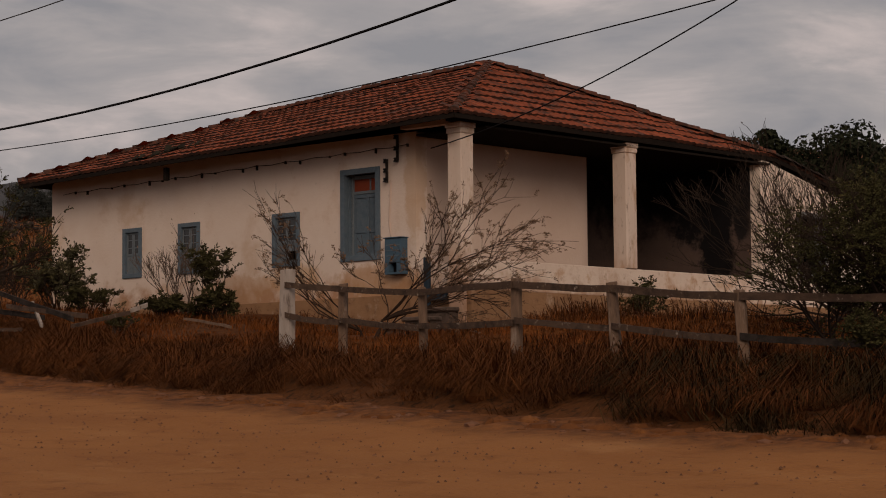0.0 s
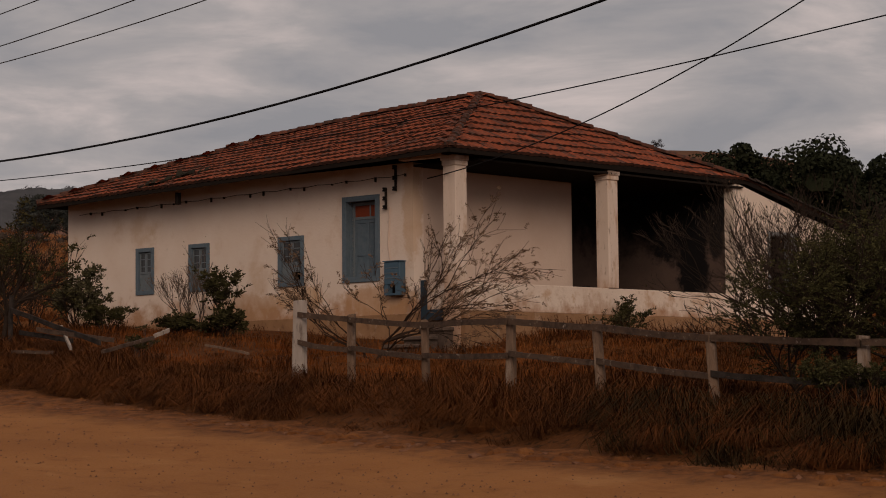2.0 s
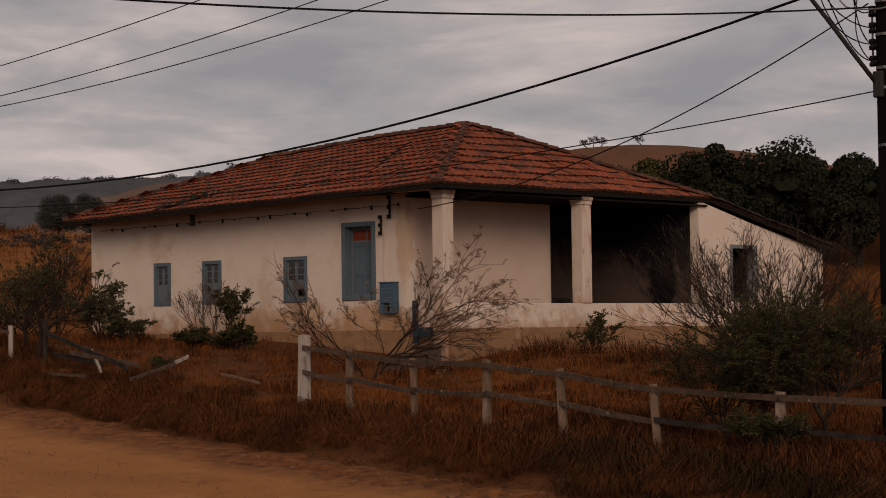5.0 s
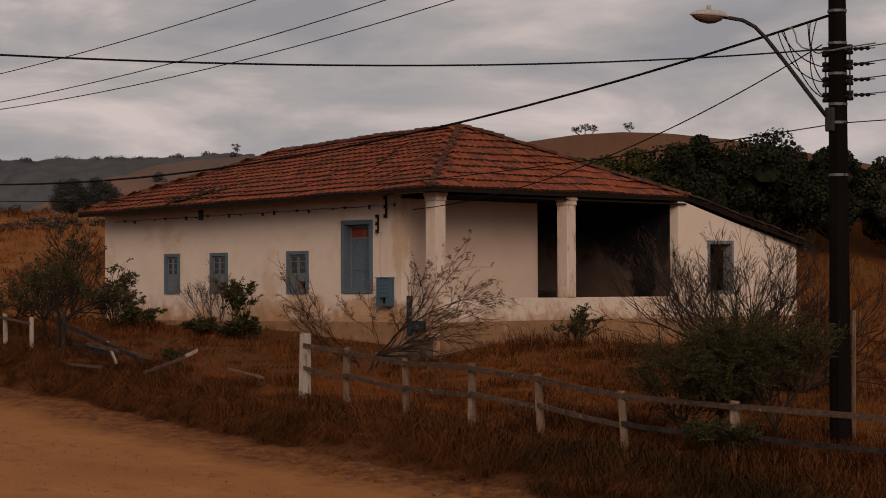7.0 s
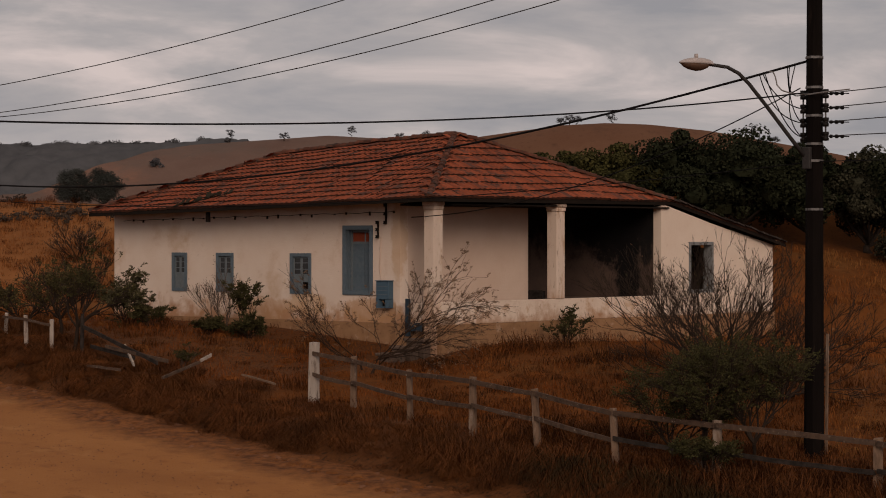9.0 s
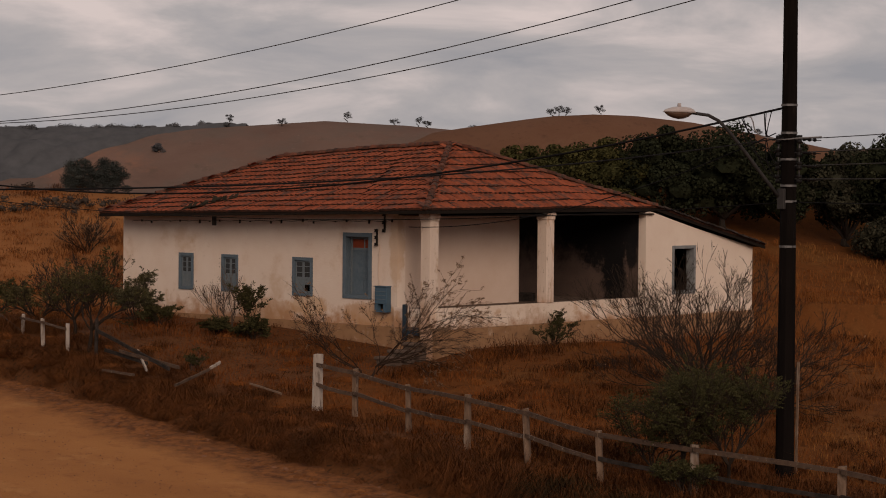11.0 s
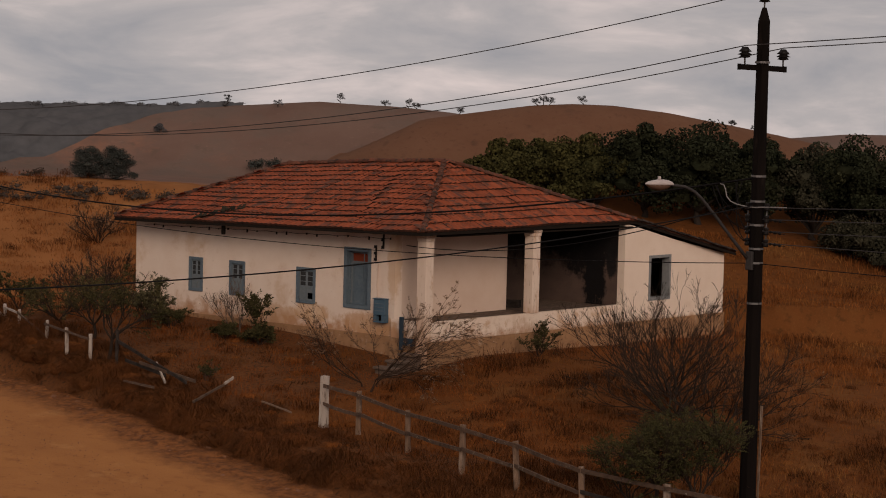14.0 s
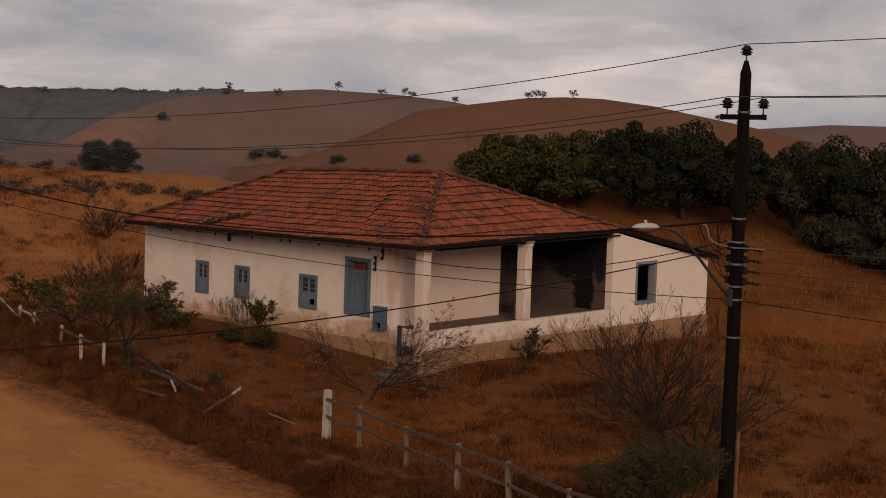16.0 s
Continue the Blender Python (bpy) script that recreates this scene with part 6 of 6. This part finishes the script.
# ---- dry grass ----
def blades(name, count, where, height, width, lean, material, label, seed, tuft=6, spread=0.12, droop=0.0, comb=0.0, toward=None):
    """Curved three-sided blades in tufts; where(rng) gives x, y or None."""
    rng = np.random.RandomState(seed)
    spots = where(rng, count // tuft + 1)
    spots = np.repeat(spots, tuft, axis=0)[:count]
    k = len(spots)
    xy = spots + rng.normal(0, spread, (k, 2))
    z = np.array([ground_z(x, y) for x, y in spots[::tuft]])
    z = np.repeat(z, tuft)[:k] - 0.03
    h = height * rng.uniform(0.45, 1.25, k) * np.repeat(rng.uniform(0.55, 1.3, (k + tuft - 1) // tuft), tuft)[:k]
    swell = np.array([noise.noise((x * 0.45, y * 0.45, 6.0)) + 0.5 * noise.noise((x * 1.2, y * 1.2, 3.0)) for x, y in spots[::tuft]])
    h = h * np.repeat(np.clip(0.95 + 1.25 * swell, 0.30, 1.9), tuft)[:k]
    a = rng.uniform(0, 2 * np.pi, k)
    if comb:
        a = np.repeat(rng.uniform(0, 2 * np.pi, (k + tuft - 1) // tuft), tuft)[:k] + rng.normal(0, comb, k)
    if toward is not None:
        a = np.repeat(rng.normal(toward, 0.8, (k + tuft - 1) // tuft), tuft)[:k] + rng.normal(0, comb, k)
    out = lean * rng.uniform(0.3, 1.3, k) * h
    dx, dy = np.cos(a) * out, np.sin(a) * out
    b = rng.uniform(0, np.pi, k)
    wx, wy = np.cos(b) * width, np.sin(b) * width
    P = np.zeros((k, 5, 3))
    P[:, 0] = np.c_[xy[:, 0] - wx, xy[:, 1] - wy, z]
    P[:, 1] = np.c_[xy[:, 0] + wx, xy[:, 1] + wy, z]
    P[:, 2] = np.c_[xy[:, 0] + dx * 0.35 + wx * 0.8, xy[:, 1] + dy * 0.35 + wy * 0.8, z + h * 0.62]
    P[:, 3] = np.c_[xy[:, 0] + dx * 0.35 - wx * 0.8, xy[:, 1] + dy * 0.35 - wy * 0.8, z + h * 0.62]
    P[:, 4] = np.c_[xy[:, 0] + dx, xy[:, 1] + dy, z + h * rng.uniform(0.8, 1.0, k) * (1 - droop)]
    i = np.arange(k) * 5
    me = bpy.data.meshes.new(name)
    me.vertices.add(k * 5)
    me.vertices.foreach_set("co", P.ravel())
    loops = np.stack([i, i + 1, i + 2, i + 3, i + 3, i + 2, i + 4], 1).ravel()
    me.loops.add(len(loops))
    me.loops.foreach_set("vertex_index", loops)
    starts = np.stack([np.arange(k) * 7, np.arange(k) * 7 + 4], 1).ravel()
    me.polygons.add(2 * k)
    me.polygons.foreach_set("loop_start", starts)
    me.update(calc_edges=True)
    me.validate()
    me.materials.append(material)
    ob = new(name, me)
    tagged(ob, label, "grass", kind="stuff")
    return ob


def in_house(x, y):
    return (x > XL - 0.1) & (x < XB + 0.1 + SKEW * y) & (y > -0.1) & (y < YB + 0.1) | (x > 1.3) & (x < XB + 0.2) & (y > -2.3) & (y < 1)


EX, EY = [p[0] for p in ROAD_EDGE], [p[1] for p in ROAD_EDGE]


def band(x0, x1, d0, d1, power=1.0):
    def where(rng, n):
        x = rng.uniform(x0, x1, n * 2)
        y = np.interp(x, EX, EY) + d0 + (np.interp(x, [-30, -12, 4, 9, 15], [0.45, 0.55, 1.05, 1.1, 0.7]) if d0 < 4 else 0) + (d1 - d0) * rng.uniform(0, 1, n * 2) ** power
        wave = np.array([noise.noise((a * 0.55, 7.0, 0)) + 0.6 * noise.noise((a * 1.7, b * 0.5, 2.0)) for a, b in zip(x, y)])
        y = y + 0.45 * wave
        ok = ~in_house(x, y)
        if d0 < 4:
            ok &= np.array([noise.noise((a * 1.1, b * 1.1, 5.0)) for a, b in zip(x, y)]) > -0.22
        return np.c_[x, y][ok][:n]
    return where


def area(x0, x1, y0, y1, patchy=0.0):
    def where(rng, n):
        x, y = rng.uniform(x0, x1, n * 3), rng.uniform(y0, y1, n * 3)
        ok = ~in_house(x, y) & (y > np.interp(x, EX, EY) + 1.5)
        ok &= hill_frame(x, y)[1] < 33
        if patchy:
            f = np.array([noise.noise((a * 0.3, b * 0.3, 4.0)) for a, b in zip(x, y)])
            ok &= f > patchy
        return np.c_[x, y][ok][:n]
    return where


def tussocks(name, spots, per, sizes, material, label, seed, toward=-1.75, stray=0.75):
    """Mounds of long dead grass: a body of roots under blades that arch over it and hang down."""
    rng = np.random.RandomState(seed)
    x, y = spots[:, 0], spots[:, 1]
    z = np.array([ground_z(a, b) for a, b in spots]) - 0.05
    size = rng.uniform(*sizes, len(x))
    turn = rng.normal(toward, 0.4, len(x))
    BV, BF = [], []
    body = random.Random(seed)
    for a, b, c, r in zip(x, y, z, size):
        core(BV, BF, Vector((a, b, c)), 0.82 * r, body, 0.62)
    x, y, z, size, turn = [np.repeat(v, per) for v in (x, y, z, size, turn)]
    k = len(x)
    out, side = np.sqrt(rng.uniform(0, 1, k)), rng.uniform(0, 2 * np.pi, k)
    rx, ry = x + np.cos(side) * out * size * 0.85, y + np.sin(side) * out * size * 0.85
    rz = z + 0.50 * size * np.sqrt(np.maximum(0.0, 1 - out ** 2))
    dx, dy = np.cos(side) * out + 0.9 * np.cos(turn), np.sin(side) * out + 0.9 * np.sin(turn)
    a = np.arctan2(dy, dx) + rng.normal(0, stray * 0.5, k)
    reach, rise = size * rng.uniform(0.4, 1.0, k), size * rng.uniform(0.15, 0.50, k)
    wide = np.array([1.0, 0.9, 0.6, 0.0]) * 0.007
    P = np.zeros((k, 7, 3))
    for j, t in enumerate((0.0, 0.4, 0.75, 1.0)):
        cx, cy = rx + np.cos(a) * reach * t, ry + np.sin(a) * reach * t
        cz = rz + rise * (2.2 * t - 3.4 * t * t)
        sx, sy = -np.sin(a) * wide[j], np.cos(a) * wide[j]
        P[:, 2 * j] = np.c_[cx - sx, cy - sy, cz]
        if j < 3:
            P[:, 2 * j + 1] = np.c_[cx + sx, cy + sy, cz + rng.normal(0, 0.003, k)]
    i = (np.arange(k) * 7)[:, None]
    quads = np.concatenate([i + np.array([0, 1, 3, 2]), i + np.array([2, 3, 5, 4])]) + len(BV)
    faces = BF + quads.tolist() + (i + np.array([4, 5, 6]) + len(BV)).tolist()
    me = bpy.data.meshes.new(name)
    me.from_pydata([tuple(v) for v in BV] + P.reshape(-1, 3).tolist(), [], faces)
    me.materials.append(material)
    tagged(new(name, me), label, "grass", kind="stuff")


def bank_spots(count, x0, x1, seed):
    rng = np.random.RandomState(seed)
    x = rng.uniform(x0, x1, count)
    y = np.interp(x, EX, EY) + np.interp(x, [-30, -12, 4, 9, 15], [0.45, 0.55, 1.05, 1.1, 0.7]) + 0.35 + 1.9 * rng.uniform(0, 1, count) ** 1.2
    return np.c_[x, y]


tussocks("grass_tussocks", bank_spots(170, -18, 33, 31), 210, (0.25, 0.62), M_BANK, "mounds of dead brown grass hanging over the bank", 21)
tussocks("grass_tussocks", bank_spots(70, -18, 17, 32), 220, (0.22, 0.50), M_STRAWBLADE, "mounds of long straw hanging over the bank", 22)
tussocks("grass_tussocks", area(-12, 34, -12, -2)(np.random.RandomState(33), 120), 120, (0.15, 0.36), M_FIELD, "low mounds of dry orange grass in the yard", 23, stray=1.6)
tussocks("grass_tussocks", area(9, 40, -9, 22)(np.random.RandomState(34), 220), 65, (0.15, 0.40), M_BANK, "low mounds of dead brown grass in the field", 24, stray=1.6)
blades("bank_grass", 50000, band(-32, 34, 0.15, 4.2, 1.1), 0.38, 0.0052, 2.2, M_BANK, "tangled dead brown grass on the roadside bank", 1, 50, 0.16, 1.1, 0.6, -1.7)
blades("bank_straw", 26000, band(-32, 34, 0.1, 3.0, 1.0), 0.60, 0.0055, 2.1, M_STRAWBLADE, "long straw-coloured grass hanging over the bank", 7, 45, 0.14, 1.25, 0.5, -1.7)
blades("yard_grass", 66000, band(-34, 36, 4.5, 16), 0.23, 0.008, 1.0, M_GRASS, "dry reddish grass in the yard", 2, 14, 0.2, 0.25)
blades("yard_weeds", 26000, band(-34, 36, 2.6, 17), 0.36, 0.009, 1.0, M_BANK, "dead brown weeds in the yard", 3, 34, 0.2, 0.5, 0.9)
blades("field_grass", 70000, area(4, 47, -9, 42), 0.30, 0.008, 0.95, M_FIELD, "dry reddish field grass", 4, 12, 0.25, 0.1)
blades("field_weeds", 20000, area(4, 42, -6, 42, 0.1), 0.40, 0.010, 0.9, M_BANK, "dead brown weeds in the field", 8, 40, 0.3, 0.4, 0.9)
blades("field_weeds", 21000, area(9, 36, -14, 3), 0.36, 0.010, 0.9, M_BANK, "dead brown weeds in the field", 9, 40, 0.3, 0.4, 0.9)
blades("fence_weeds", 20000, area(15, 31, -15.5, -9.5), 0.55, 0.009, 1.1, M_BANK, "tall dead weeds along the fence", 10, 40, 0.25, 0.4, 0.9)
blades("fence_weeds", 11000, band(18.5, 27, 0.1, 2.2, 1.0), 0.55, 0.009, 1.3, M_WEED, "dark tangled weeds hanging over the bank", 11, 45, 0.2, 0.9, 0.7, -1.7)
blades("field_grass", 26000, area(-62, -13, -4, 26), 0.22, 0.014, 0.7, M_PALEGRASS, "dry reddish field grass", 5, 12, 0.3, 0.1)
blades("field_grass", 32000, area(-14, 20, 12, 40), 0.32, 0.014, 0.7, M_FIELD, "dry reddish field grass", 6, 12, 0.3, 0.1)

# stones along the road edge, and clods on the road
rng = random.Random(8)


def road_z(x, y):
    return road_base(x, y) - CUT + 0.10 + 0.12 * noise.noise((x * 0.09, y * 0.09, 2.0)) + 0.07 * noise.noise((x * 0.35, y * 0.35, 0.3))


for k in range(110):
    x = rng.uniform(-12, 34)
    y = edge_y(x) + rng.uniform(-0.6, 0.1 + toe_at(x))
    s = rng.uniform(0.03, 0.09) * (2.2 if rng.random() < 0.10 else 1)
    bm = bmesh.new()
    bmesh.ops.create_icosphere(bm, subdivisions=1, radius=1.0)
    for v in bm.verts:
        f = 1 + 0.5 * noise.noise(v.co * 1.3 + Vector((k, 0, 0)))
        v.co = Vector((v.co.x * s * f * 1.3, v.co.y * s * f, v.co.z * s * f * 0.6))
    ob = part("stone", bm, M_STONE)
    ob.location = (x, y, road_z(x, y))
    ob.rotation_euler = (0, 0, rng.uniform(0, 6))
    tagged(ob, "reddish stone at the edge of the dirt road", "stone", "roadside stones")
MV, MF = [], []
for k in range(420):
    x = rng.uniform(-14, 33)
    y = edge_y(x) + (rng.gauss(0.05, 0.22) if x > 11 else rng.uniform(-0.3, 0.2 + toe_at(x)))
    s = rng.uniform(0.03, 0.20 if x > 11 else 0.11)
    c = Vector((x, y, road_z(x, y) - 0.02))
    b0 = len(MV)
    MV.append(c + Vector((rng.gauss(0, s * 0.2), rng.gauss(0, s * 0.2), s * rng.uniform(0.35, 0.75))))
    for ring, z in ((0.6, 0.4), (1.0, 0.0)):
        for i in range(7):
            a = 2 * math.pi * i / 7
            f = s * ring * rng.uniform(0.75, 1.25)
            MV.append(c + Vector((math.cos(a) * f * 1.4, math.sin(a) * f, s * z * rng.uniform(0.7, 1.1) - (0.03 if z == 0 else 0))))
    for i in range(7):
        n = (i + 1) % 7
        MF.append((b0, b0 + 1 + i, b0 + 1 + n))
        MF.append((b0 + 1 + i, b0 + 8 + i, b0 + 8 + n, b0 + 1 + n))
mounds = raw("earth_heaps", MV, MF, M_SHOULDER)
tagged(mounds, "low heaps of loose red earth along the road edge", "earth", kind="stuff")
CV, CF = [], []
for k in range(6000):
    x = rng.uniform(-20, 40)
    y = edge_y(x) + toe_at(x) - 9.0 * rng.random() ** 1.8
    s = rng.uniform(0.010, 0.032)
    z = road_z(x, y) - 0.01
    b = len(CV)
    CV.extend([(x - s, y, z), (x, y - s, z), (x + s, y, z), (x, y + s, z), (x, y, z + s * 0.9)])
    CF.extend([(b, b + 1, b + 4), (b + 1, b + 2, b + 4), (b + 2, b + 3, b + 4), (b + 3, b, b + 4)])
clods = raw("road_clods", CV, CF, M_STONE)
tagged(clods, "small dark clods and pebbles on the road", "pebbles", kind="stuff")

# the single roof tiles of the near courses
for m in singles:
    o = new("tile", tile_mesh)
    o.parent = roof
    o.matrix_basis = m
